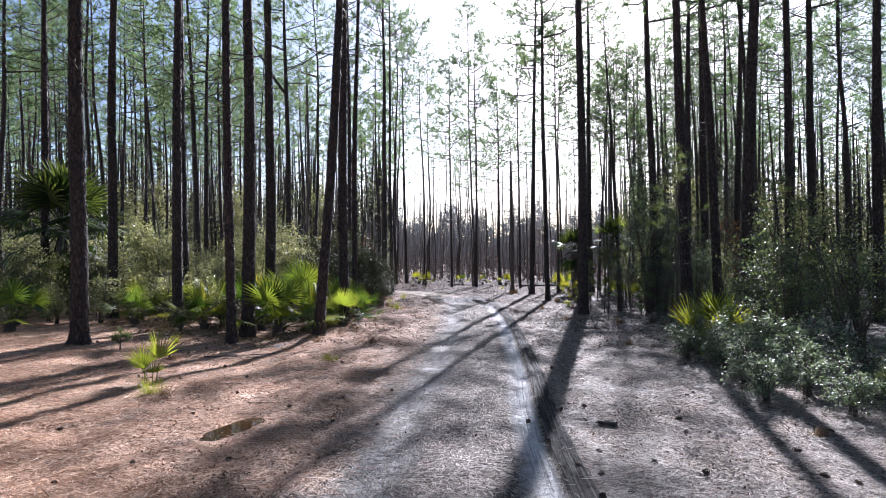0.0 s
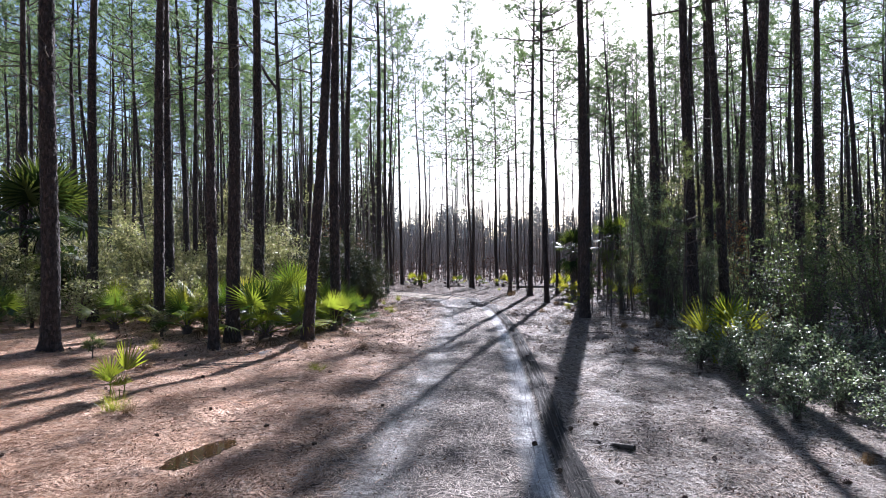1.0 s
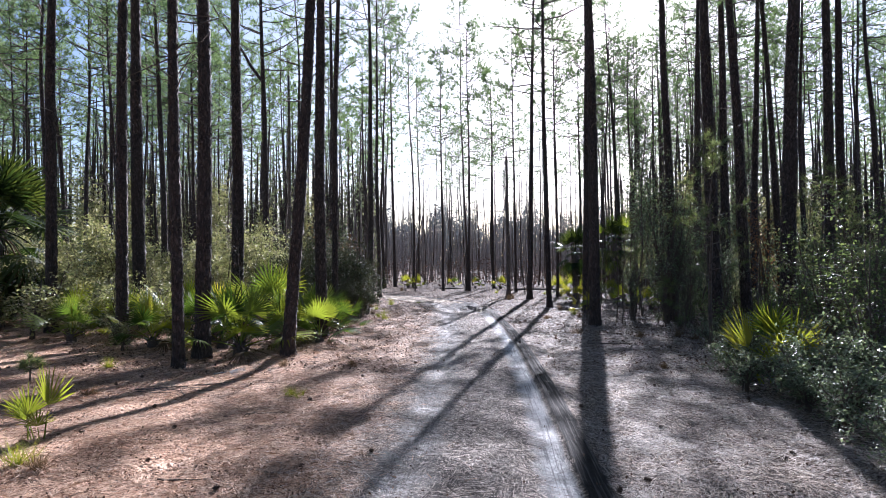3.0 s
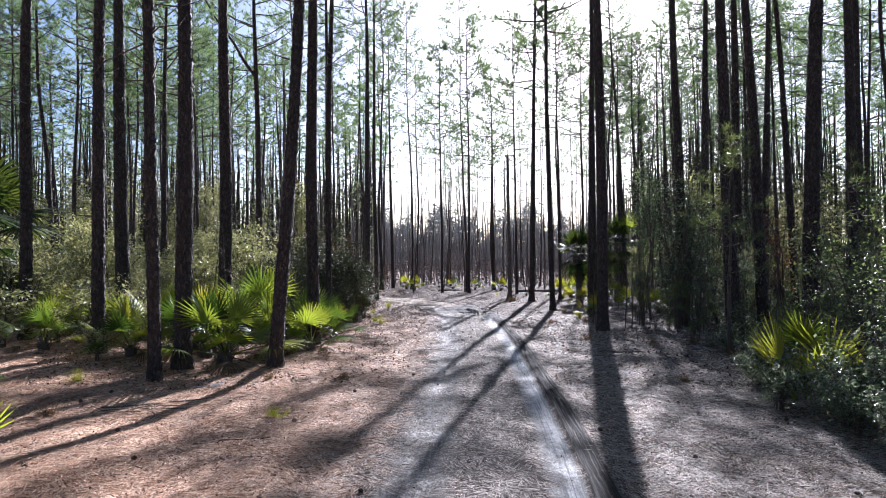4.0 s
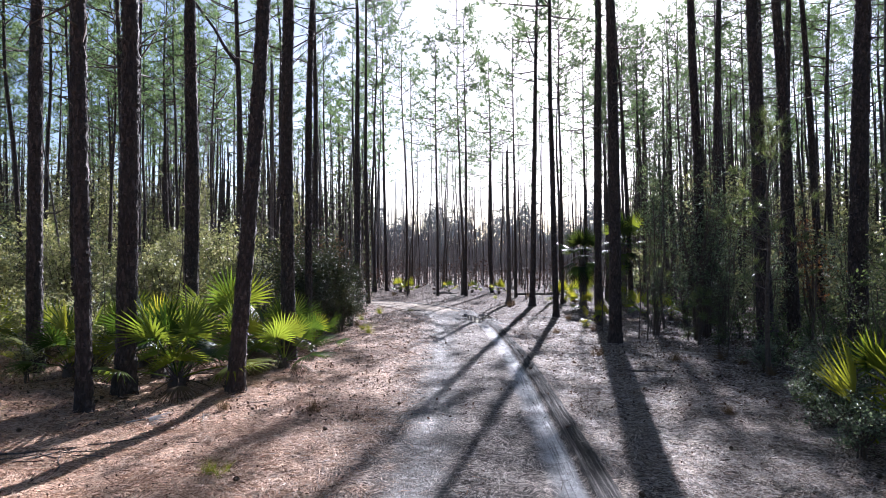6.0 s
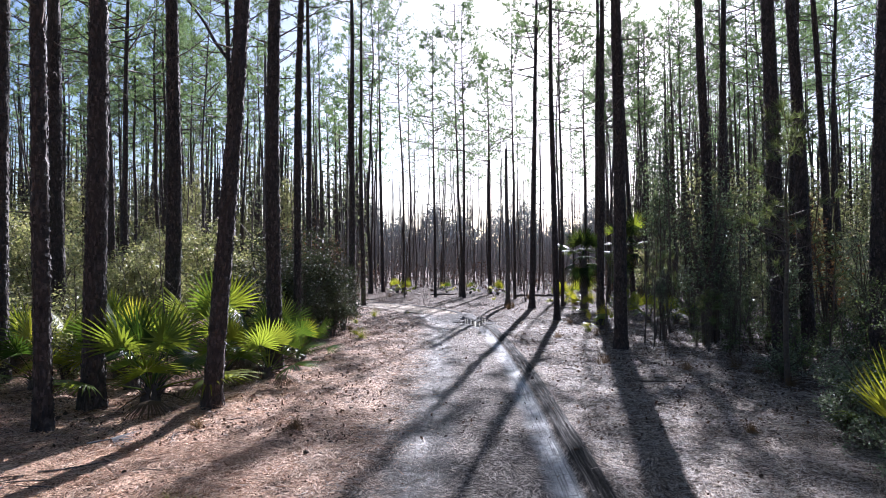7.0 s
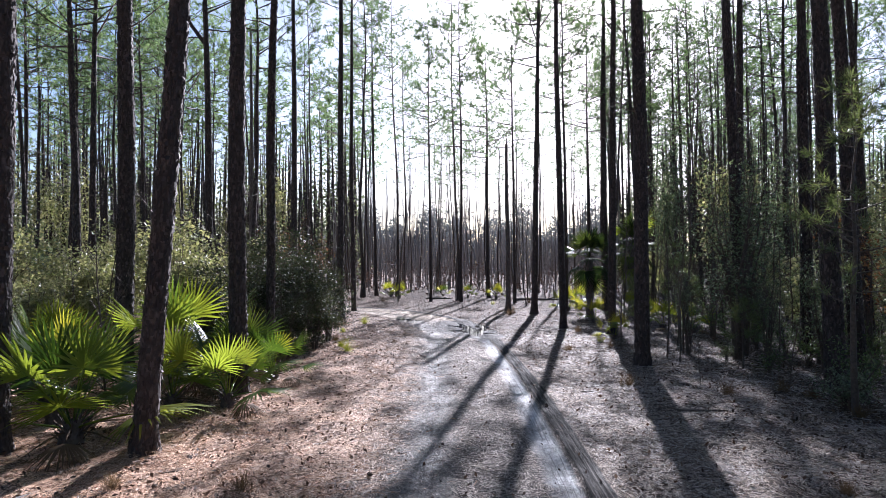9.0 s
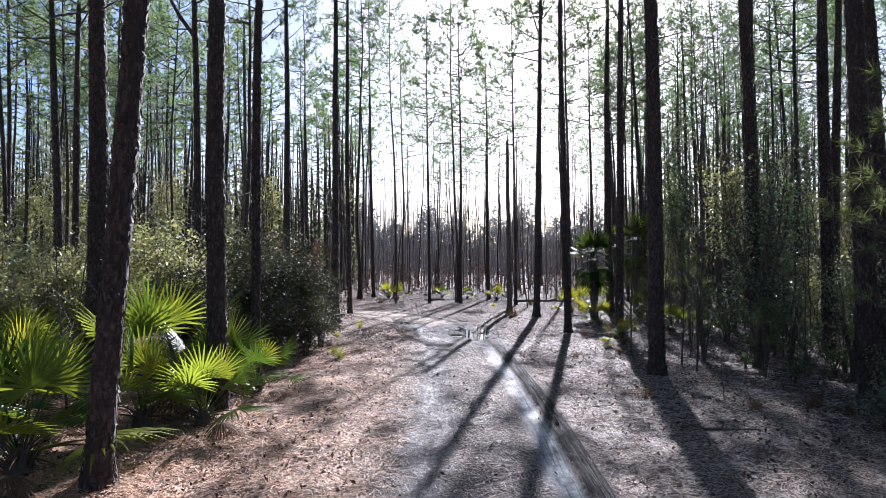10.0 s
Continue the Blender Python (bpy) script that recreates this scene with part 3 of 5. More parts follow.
PINES = [crown_meshes(21 + i % 3, 11.0 + (i * 1.7) % 3, 100 + i, limbs=38, tufts=9, count=17, reach=3.0, length=0.24, width=0.0115) for i in range(5)]
NARROW = [crown_meshes(21 + i * 0.7, 13.0 + i * 0.5, 130 + i, limbs=32, tufts=8, count=12, reach=2.0, length=0.23, width=0.0105, dead=12, sides=3) for i in range(3)]
SPARSE_CROWNS = [crown_meshes(17 + i * 1.5, 10.0 + i, 140 + i, limbs=20, tufts=6, count=9, reach=1.7, length=0.23, width=0.011, dead=14, sides=3) for i in range(3)]
PINE_TALL = [21 + i % 3 for i in range(5)]
FAR_PINES_FULL = [crown_meshes(21 + i, 11.5 + i, 150 + i, limbs=34, tufts=8, count=8, reach=2.7, length=0.26, width=0.017, dead=8, sides=3, twigs=False, pts=4) for i in range(3)]
LOW_PINES = [crown_meshes(19 + i, 9.6 + i, 200 + i, limbs=36, tufts=8, count=9, reach=2.8, length=0.26, width=0.016, dead=10, sides=3, twigs=False, pts=4) for i in range(3)]
LOW_TALL = [19, 20, 21]
THIN = [crown_meshes(20 + i, 13.0, 300 + i, limbs=22, tufts=4, count=5, reach=2.4, length=0.38, width=0.042, dead=3, sides=3, twigs=False, pts=3) for i in range(3)]
THIN_TALL = [20, 21, 22]
BARK_PLATE = island_material("bark_plates", [(0.018, 0.013, 0.0125), (0.036, 0.026, 0.024), (0.055, 0.039, 0.035), (0.10, 0.072, 0.064)], 0.75)


def bark_plates(line, hs, radii, seed, top=8.5):
    """Loose flakes that stand a little off the trunk and roughen its outline."""
    rng = np.random.default_rng(seed)
    n = int(330 * top * radii[len(radii) // 8] / 0.15)
    h = rng.uniform(0.12, top, n)
    th = rng.uniform(0, 2 * np.pi, n)
    r = np.interp(h, hs, radii)
    out = np.stack([np.cos(th), np.sin(th), 0 * th], 1)
    side = np.stack([-np.sin(th), np.cos(th), 0 * th], 1)
    up = np.array([[0, 0, 1.0]])
    axis = np.stack([np.interp(h, hs, line[:, 0]), np.interp(h, hs, line[:, 1]), np.interp(h, hs, line[:, 2])], 1)
    mid = axis + out * (r + rng.uniform(0.002, 0.009, n))[:, None]
    wd, ht = rng.uniform(0.008, 0.022, (n, 1)), rng.uniform(0.012, 0.05, (n, 1))
    lift, twist = rng.normal(0.0, 0.009, (n, 1)), rng.normal(0, 0.006, (n, 1))
    skew = rng.normal(0, 0.008, (n, 4, 1))
    v = np.stack([mid - side * wd - up * ht + out * lift, mid + side * wd - up * ht + out * (lift + twist), mid + side * wd * 0.8 + up * ht - out * (lift - 0.004), mid - side * wd * 0.8 + up * ht - out * (lift - 0.004)], 1)
    v = v + side[:, None] * skew
    return mesh_of("bark", v.reshape(-1, 3), np.arange(4 * n).reshape(-1, 4), BARK_PLATE)


PINE_LABEL = "tall straight pine with dark flaky bark"


def pine(x, y, diameter, lean=0.0, leany=0.0, seed=0, kind="full", near=True, label=PINE_LABEL, size=1.0):
    rng = random.Random(seed * 7 + 3)
    crowns, talls = {"full": (PINES, PINE_TALL), "low": (LOW_PINES, LOW_TALL), "thin": (THIN, THIN_TALL), "far": (FAR_PINES_FULL, [21, 22, 23]), "narrow": (NARROW, [21, 21.7, 22.4]), "sparse": (SPARSE_CROWNS, [17, 18.5, 20])}[kind]
    i = rng.randrange(len(crowns))
    tree = thing("pine_tree", x, y, label, "tree", "pines of the wood", lean=(lean, leany), size=size)
    me, line, hs, radii = trunk_mesh(talls[i] - 0.3, diameter * (0.54 if near else 0.5), seed, 14 if near else 7, 0.14 if near else 1.1, 0.055 if near else 0.16, rough=0.05 if near else 0.03)
    piece("trunk", me, tree)
    if near and y < 30:
        tagged(piece("bark", bark_plates(line, hs, radii, seed), tree, None, "loose flakes of reddish-brown bark"), kind="stuff")
    k = int(np.argmin(abs(hs - talls[i] * 0.7)))
    shift = Matrix.Translation((line[k, 0], line[k, 1], 0)) @ Matrix.Rotation(rng.uniform(0, 6.28), 4, "Z")
    wood, green = crowns[i]
    tagged(piece("branchwork", wood, tree, shift), kind="stuff")
    tagged(piece("crown", green, tree, shift, "open crown of long green needles"), kind="stuff")
    return tree


def arrays_of(me):
    v = np.empty(len(me.vertices) * 3, np.float32)
    me.vertices.foreach_get("co", v)
    f = np.empty(len(me.loops), np.int32)
    me.loops.foreach_get("vertex_index", f)
    return v.reshape(-1, 3), f.reshape(len(me.polygons), -1)


def joined_pines(rows, name, label):
    """Pines too far back to be told apart, and added ones out of view, as one wood."""
    stems, wood, green = Parts(), Parts(), Parts()
    rng = random.Random(77)
    for x, y, d, lean, size in rows:
        i = rng.randrange(3)
        turn = np.array((Euler((0, lean, 0)).to_matrix() @ Matrix.Rotation(rng.uniform(0, 6.28), 3, "Z")).to_3x3()) * size
        place = np.array([x, y, 0.0])
        # fuller crowns beside and behind the camera, out of view, to hold back skylight
        tall, kind = (THIN_TALL[i], THIN[i]) if y > 10 or y < -18 else ([21, 22, 23][i], FAR_PINES_FULL[i])
        hs = np.linspace(-0.1, tall - 0.3, 7)
        v, f = tube(np.stack([0.1 * np.sin(hs * 0.4 + x), 0.1 * np.sin(hs * 0.3 + y), hs], 1), d / 2 * np.linspace(1.15, 0.16, 7), 6)
        stems.add(v @ turn.T + place, f)
        for out, me in zip((wood, green), kind):
            v, f = arrays_of(me)
            out.add(v @ turn.T + place, f)
    ob = thing(name, 0, 0, label, "woodland", kind="stuff", z=0)
    piece("trunks", stems.mesh("trunks", BARK), ob)
    piece("branchwork", wood.mesh("branchwork", TWIG), ob)
    piece("crowns", green.mesh("crowns", NEEDLE), ob)


NEAR_PINES = [
    (5.06, 21.90, 0.30, -0.018), (8.45, 24.10, 0.28, -0.033), (13.49, 33.60, 0.42, 0.002), (10.58, 24.60, 0.30, -0.015),
    (9.80, 21.60, 0.30, -0.055), (13.71, 26.40, 0.24, -0.073), (9.12, 18.30, 0.35, 0.018), (11.50, 20.20, 0.27, -0.013),
    (15.52, 25.40, 0.33, -0.023), (14.33, 29.80, 0.30, 0.015), (14.38, 20.10, 0.32, 0.0), (11.49, 39.60, 0.26, -0.062),
    (9.53, 39.20, 0.36, -0.014), (6.37, 28.20, 0.23, -0.010), (5.16, 29.90, 0.21, -0.023), (5.30, 36.30, 0.27, 0.009),
    (4.56, 48.50, 0.27, -0.022), (2.47, 44.40, 0.22, -0.017), (5.59, 44.00, 0.20, -0.021), (0.67, 44.30, 0.20, -0.020),
    (12.9, 45.0, 0.24, -0.02), (10.4, 45.5, 0.25, -0.015), (13.2, 47.2, 0.23, -0.02), (14.6, 46.3, 0.22, -0.01), (7.2, 38.0, 0.20, -0.02),
    (7.85, 19.50, 0.32, -0.033), (15.3, 44.0, 0.24, -0.02), (16.0, 44.8, 0.26, -0.03),
]
NEAR_PINES_WEST = [
    (-8.32, 14.00, 0.33, -0.017), (-10.68, 19.80, 0.27, -0.019), (-7.66, 17.70, 0.26, -0.025), (-5.10, 14.80, 0.20, -0.030),
    (-5.09, 16.00, 0.30, -0.018), (-3.20, 15.80, 0.24, 0.057), (-5.93, 21.00, 0.33, -0.023), (-3.08, 19.20, 0.28, -0.007),
    (-3.07, 21.40, 0.17, -0.002), (-3.09, 33.00, 0.27, -0.020), (-3.09, 37.60, 0.22, -0.020), (-2.98, 50.30, 0.22, -0.028),
    (-8.12, 32.40, 0.31, -0.031), (-9.64, 22.80, 0.38, -0.027), (-12.40, 31.10, 0.29, -0.054), (-12.39, 32.00, 0.26, -0.005),
    (-5.10, 33.60, 0.26, -0.02), (-14.51, 22.30, 0.26, -0.021),
]
FAR_PINES = [
    (27.93, 42.00, 0.30, -0.022), (9.71, 50.00, 0.19, -0.003), (2.41, 46.00, 0.17, -0.034), (-18.86, 34.50, 0.26, -0.067), (-17.64, 36.50, 0.24, -0.042),
    (-20.0, 38.0, 0.26, -0.011), (-14.35, 39.5, 0.25, -0.013), (-1.38, 61.0, 0.21, -0.016), (-1.48, 48.5, 0.17, -0.029), (-19.18, 53.0, 0.25, 0.010),
    (-18.42, 53.5, 0.25, -0.029), (-7.60, 37.0, 0.24, -0.023),
]
BROAD = ((7.2, 38.0), (12.9, 45.0), (10.4, 45.5), (13.2, 47.2), (14.6, 46.3), (5.30, 36.30), (5.16, 29.90), (4.56, 48.50), (5.59, 44.00), (2.47, 44.40), (0.67, 44.30))
OPEN = ((11.49, 39.60), (15.3, 44.0), (16.0, 44.8))
taken = []
for n, (x, y, d, lean) in enumerate(NEAR_PINES):
    pine(x, y, d, lean, 0.0, 10 + n, "sparse" if (x, y) in OPEN else "narrow" if y > 27 and (x, y) not in BROAD else "full", size=0.80 if y > 37 and (x, y) in BROAD else 1.0)
    taken.append((x, y))
for n, (x, y, d, lean) in enumerate(NEAR_PINES_WEST):
    pine(x, y, d, lean, 0.0, 60 + n, "full" if y < 30 else ("narrow" if x > -6 else "low"))
    taken.append((x, y))
for n, (x, y, d, lean) in enumerate(FAR_PINES):
    pine(x, y, d, lean, 0.0, 110 + n, "low" if x < -5 else "narrow", near=False)
    taken.append((x, y))

# the rest of the wood, further back and round about
def sunny(x, y):
    """A gap in the wood through which the sun falls."""
    return 10.6 < x < 14.5 and 35.5 < y < 41.0


rng = random.Random(5)
tries = 0
placed = 0
far_rows = []
while placed < 300 and tries < 9000:
    tries += 1
    x, y = rng.uniform(-75, 75), rng.uniform(-25, 100)
    across = x / max(y, 1.0)
    in_view = y > 4 and abs(across) < 0.80
    if in_view and y < 27:
        continue
    if in_view and x < 0 and y < 33 and x > -14:
        continue
    if in_view and x > 0 and y < 36 and x < 16:
        continue
    if not in_view and (abs(x) < 7 or math.hypot(x, y) > 34):
        continue
    if -0.07 < across < 0.27 and y > 30:
        continue
    if off_track(x, y) < 3.0 or any((x - a) ** 2 + (y - b) ** 2 < 4.5 for a, b in taken):
        continue
    if y > 60 and rng.random() < 0.35:
        continue
    taken.append((x, y))
    if in_view and 0.2 < across < 0.46:
        kind = "sparse" if rng.random() < 0.7 else "narrow"
        row = (rng.uniform(0.15, 0.28), rng.gauss(-0.02, 0.018), rng.gauss(0, 0.012)), rng.uniform(0.9, 1.08)
        if not sunny(x, y):
            pine(x, y, *row[0], 400 + placed, kind, near=False, size=row[1])
        placed += 1
        continue
    if not in_view or y > 56:
        far_rows.append((x, y, rng.uniform(0.17, 0.30), rng.gauss(-0.02, 0.018), rng.uniform(0.9, 1.08)))
        placed += 1
        continue
    kind = ("low" if x < 0 and rng.random() < 0.7 else rng.choice(["far", "far", "low"]))
    if -0.33 < across < 0 and int(abs(x) * 100) % 10 < 7:
        kind = "narrow"
    pine(x, y, rng.uniform(0.17, 0.30), rng.gauss(-0.02, 0.018), rng.gauss(0, 0.012), 400 + placed, kind, near=False, size=rng.uniform(0.9, 1.08))
    placed += 1

tries = extra = 0
while extra < 34 and tries < 4000:
    tries += 1
    y = rng.uniform(36, 68)
    x = rng.uniform(0.255, 0.58) * y
    if any((x - a) ** 2 + (y - b) ** 2 < 3.0 for a, b in taken):
        continue
    taken.append((x, y))
    row = (rng.uniform(0.12, 0.22), rng.gauss(-0.025, 0.018), rng.gauss(0, 0.012)), rng.uniform(0.9, 1.08)
    if not sunny(x, y):
        pine(x, y, *row[0], 800 + extra, "sparse", near=False, size=row[1])
    extra += 1

# unseen pines added beside and behind the camera to deepen the shade
tries = back = 0
while back < 150 and tries < 6000:
    tries += 1
    x, y = rng.uniform(-26, 26), rng.uniform(-24, 9)
    if abs(x) < 4.2 or (y > 0 and abs(x) < 6.5 + y) or any((x - a) ** 2 + (y - b) ** 2 < 5.0 for a, b in taken):
        continue
    taken.append((x, y))
    far_rows.append((x, y, rng.uniform(0.2, 0.32), rng.gauss(-0.02, 0.018), rng.uniform(0.9, 1.08)))
    back += 1
tries = back = 0
while back < 34 and tries < 3000:
    tries += 1
    y = rng.uniform(51, 82)
    x = rng.uniform(-0.04, 0.25) * y
    if any((x - a) ** 2 + (y - b) ** 2 < 5.0 for a, b in taken):
        continue
    taken.append((x, y))
    pine(x, y, rng.uniform(0.11, 0.18), rng.gauss(-0.02, 0.018), 0.0, 980 + back, "sparse", near=False, size=rng.uniform(0.75, 1.0))
    back += 1

tries = back = 0
while back < 26 and tries < 4000:
    tries += 1
    y = rng.uniform(36, 64)
    x = -rng.uniform(0.13, 0.78) * y
    if off_track(x, y) < 3.0 or any((x - a) ** 2 + (y - b) ** 2 < 2.6 for a, b in taken):
        continue
    taken.append((x, y))
    pine(x, y, rng.uniform(0.15, 0.25), rng.gauss(-0.02, 0.02), rng.gauss(0, 0.012), 1000 + back, "low", near=False, size=rng.uniform(0.85, 1.05))
    back += 1
joined_pines(far_rows, "pine_wood", "tall pines standing far back in the wood, and unseen ones added to dim the skylight")


# dead standing stems and broken trees
def snag(x, y, diameter, height, lean, seed, label):
    tree = thing("dead_tree", x, y, label, "dead tree", lean=(lean, 0))
    me, line, hs, _ = trunk_mesh(height, diameter / 2, seed, 12, 0.3, 0.06, 0.55, 0.09)
    me.materials[0] = DEAD
    piece("trunk", me, tree)
    rng = np.random.default_rng(seed)
    sharp = Parts()
    for k in range(4):
        t = rng.uniform(0, 6.28)
        c = line[-1] + np.array([math.cos(t), math.sin(t), 0]) * diameter * 0.16
        sharp.add(*tube([c - (0, 0, 0.2), c + (0, 0, rng.uniform(0.1, 0.45))], [diameter * 0.14, 0.006], 5))
    piece("splintered_top", sharp.mesh("splintered_top", DEAD), tree)
    for k in range(4):
        z0, t, ln = rng.uniform(0.4, 0.95) * height, rng.uniform(0, 6.28), rng.uniform(0.2, 0.8)
        o = np.array([math.cos(t), math.sin(t), 0.2])
        p = np.array([np.interp(z0, hs, line[:, 0]), np.interp(z0, hs, line[:, 1]), z0])
        piece("branch_stub", mesh_of("branch_stub", *tube([p, p + o * ln * 0.5, p + o * ln], [0.03, 0.02, 0.008], 5), DEAD), tree)


snag(-9.6, 43.6, 0.24, 15.6, -0.02, 901, "bare dead pine with a broken pointed top")
snag(4.36, 38.1, 0.25, 8.3, -0.015, 902, "broken dead pine trunk standing beside the track")
snag(-11.2, 25.0, 0.07, 7.2, -0.16, 903, "thin pale dead stem leaning in the wood")

# the strong limb of the forked pine
fork = Parts()
fork.add(*tube([(0, 0, 0), (-0.55, 0.1, 0.75), (-1.0, 0.2, 1.6), (-1.9, 0.3, 2.9), (-2.6, 0.3, 4.2)], [0.09, 0.075, 0.06, 0.045, 0.03], 7))
host = [o for o in scene.objects if o.name.startswith("pine_tree") and abs(o.location.x + 8.12) < 0.01][0]
piece("limb", fork.mesh("limb", BARK), host, Matrix.Translation((0, 0, 10.8)))


# ---------------------------------------------------------------- palmettos and palms
def frond_mesh(rise, stalk, radius, blades, spread, droop, material, seed):
    """One fan leaf: a stalk that leaves the origin along +x, and folded blades fanned round its end."""
    rng = np.random.default_rng(seed)
    a = radians(rise)
    s = np.linspace(0, 1, 5)
    line = np.stack([stalk * s * math.cos(a) * (1 + 0.15 * s), 0 * s, stalk * s * math.sin(a) - droop * 0.25 * stalk * s**2], 1)
    out = Parts()
    out.add(*tube(line, [0.014, 0.0125, 0.011, 0.0095, 0.0], 4))
    hub = line[-1]
    d = unit(line[-1] - line[-2])
    side = np.array([0, 1.0, 0])
    nrm = np.cross(side, d)
    tip_way = unit(d - nrm * 0.15)
    nrm = np.cross(side, tip_way)
    for k in range(blades):
        t = radians(spread) * (2 * (k + 0.5) / blades - 1) + rng.normal(0, 0.02)
        w = tip_way * math.cos(t) + side * math.sin(t) + nrm * 0.22 * abs(math.sin(t))
        w = unit(w)
        across = unit(np.cross(nrm, w))
        ln = radius * (0.72 + 0.28 * math.cos(t * 0.8)) * rng.uniform(0.88, 1.08)
        wd = radius * 0.030
        keel = unit(np.cross(w, across)) * wd * 0.7
        fall = np.array([0, 0, -1.0]) * ln * droop * rng.uniform(0.5, 1.3)
        p = [hub, hub + w * ln * 0.36, hub + w * ln * 0.75 + fall * 0.15, hub + w * ln + fall * 0.4]
        v = [p[0], p[1] - across * wd, p[1] - keel, p[1] + across * wd, p[2] - across * wd * 0.6, p[2] - keel * 0.5, p[2] + across * wd * 0.6, p[3]]
        out.add(v, [(0, 1, 2, 2), (0, 2, 3, 3), (1, 4, 5, 2), (2, 5, 6, 3), (4, 7, 5, 5), (5, 7, 6, 6)])
    v, f = np.concatenate(out.v), np.concatenate(out.f)
    tris = np.concatenate([f[:, :3], f[f[:, 2] != f[:, 3]][:, [0, 2, 3]]])
    me = mesh_of("frond", v, tris, material)
    bm = bmesh.new()
    bm.from_mesh(me)
    bmesh.ops.remove_doubles(bm, verts=bm.verts, dist=0.0005)
    bm.to_mesh(me)
    bm.free()
    return me


FRONDS = {
    kind: [frond_mesh(rise, 0.80 + 0.05 * (i % 3), 0.70, 21, 104, droop, mat, 40 + i) for i, (rise, droop) in enumerate(((82, 0.08), (68, 0.12), (54, 0.18), (40, 0.28), (24, 0.45)))]
    for kind, mat in (("green", FROND), ("yellow", FROND_YELLOW))
}
FRONDS["young"] = [frond_mesh(rise, 0.46, 0.60, 13, 68, 0.03, FROND_YELLOW, 60 + rise) for rise in (84, 74, 62)]
FRONDS["palm"] = [frond_mesh(rise, 0.62, 0.74, 22, 112, droop, FROND_PALM, 70 + i) for i, (rise, droop) in enumerate(((80, 0.3), (62, 0.5), (44, 0.7), (26, 0.95), (8, 1.2)))]
DRY_FRONDS = [frond_mesh(rise, 0.6, 0.5, 18, 80, 1.3, FROND_DRY, 80 + rise) for rise in (20, 5)]


def fans(plant, count, size, z, seed, kind="green", low=4, dry=2, mixed_in=0.25):
    rng = random.Random(seed)
    for k in range(count):
        u = (k + 0.5) / count
        i = min(low, int(u * (low + 1)))
        tone = "yellow" if (kind == "yellow" or rng.random() < mixed_in) else "green"
        m = Matrix.Translation((0, 0, z)) @ Matrix.Rotation(k * 2.4 + rng.uniform(-0.3, 0.3), 4, "Z") @ Matrix.Rotation(rng.uniform(-0.25, 0.25), 4, "X") @ Matrix.Scale(size * rng.uniform(0.8, 1.12), 4)
        piece("frond", FRONDS[tone][i], plant, m)
    for k in range(dry):
        m = Matrix.Translation((0, 0, z)) @ Matrix.Rotation(rng.uniform(0, 6.28), 4, "Z") @ Matrix.Scale(size * rng.uniform(0.8, 1.1), 4)
        piece("frond", DRY_FRONDS[k % 2], plant, m, "withered brown frond")


def root_stock(seed, r=0.14, h=0.28):
    rng = np.random.default_rng(seed)
    out = Parts()
    out.add(*tube([(0, 0, -0.05), (0, 0, h * 0.5), (0, 0, h)], [r * 1.1, r, r * 0.5], 9, rng, 0.12))
    fibre = Parts()
    for k in range(40):
        t, zz = rng.uniform(0, 6.28), rng.uniform(0.02, h)
        o = np.array([math.cos(t), math.sin(t), 0])
        fibre.add(*tube([o * r * 0.8 + (0, 0, zz), o * (r + 0.07) + (0, 0, zz + 0.12)], [0.012, 0.003], 3))
    return out.mesh("stump", TWIG), fibre.mesh("root_fibre", TWIG)


STOCK = [root_stock(i) for i in range(2)]


def palmetto(x, y, size, count, seed, kind="green", label="green palmetto with broad fan-shaped leaves", dry=2, mixed_in=0.22, low=4):
    plant = thing("palmetto", x, y, label, "palmetto", "palmettos of the undergrowth", turn=seed * 1.3)
    if kind != "yellow":
        piece("stump", STOCK[seed % 2][0], plant, Matrix.Scale(size, 4))
        tagged(piece("root_fibre", STOCK[seed % 2][1], plant, Matrix.Scale(size, 4)), kind="stuff")
    fans(plant, count, size, 0.16 * size, seed, kind, low, dry, mixed_in)


for n, (x, y, size, count) in enumerate([
    (-4.42, 16.5, 1.12, 12), (-3.9, 18.4, 0.95, 8), (-2.95, 18.2, 0.85, 9), (-3.35, 19.9, 0.95, 8), (-5.7, 18.1, 0.95, 9), (-6.5, 18.9, 0.95, 8), (-6.7, 17.2, 0.9, 8),
    (-8.3, 19.0, 0.9, 8), (-8.9, 17.7, 0.75, 7), (-9.9, 19.3, 0.8, 8), (-11.6, 16.4, 0.9, 9), (-12.3, 17.6, 0.85, 9), (-7.6, 21.3, 0.9, 10), (-4.7, 20.8, 1.3, 11),
    (-10.9, 21.6, 0.8, 8), (-5.1, 17.3, 0.9, 10), (-13.6, 19.4, 0.85, 8), (-2.75, 20.3, 0.7, 9),
]):
    palmetto(x, y, size, round(count * 1.2), n, dry=4 if n < 4 else 2, mixed_in=0.14)


def young_palmetto(x, y, size, fans_of, label):
    """A small plant with a few stiff upright fans: (which fan, turn, size, how far aside) for each."""
    plant = thing("palmetto", x, y, label, "palmetto", "palmettos of the undergrowth")
    for i, turn, k, aside in fans_of:
        piece("frond", FRONDS["young"][i], plant, Matrix.Translation((aside * size, 0, 0)) @ Matrix.Rotation(turn, 4, "Z") @ Matrix.Scale(size * k, 4))
    for k in range(3):
        piece("frond", DRY_FRONDS[1], plant, Matrix.Translation((0, 0, 0.1)) @ Matrix.Rotation(2.1 * k + 0.4, 4, "Z") @ Matrix.Scale(size * 0.42, 4), "withered brown frond")


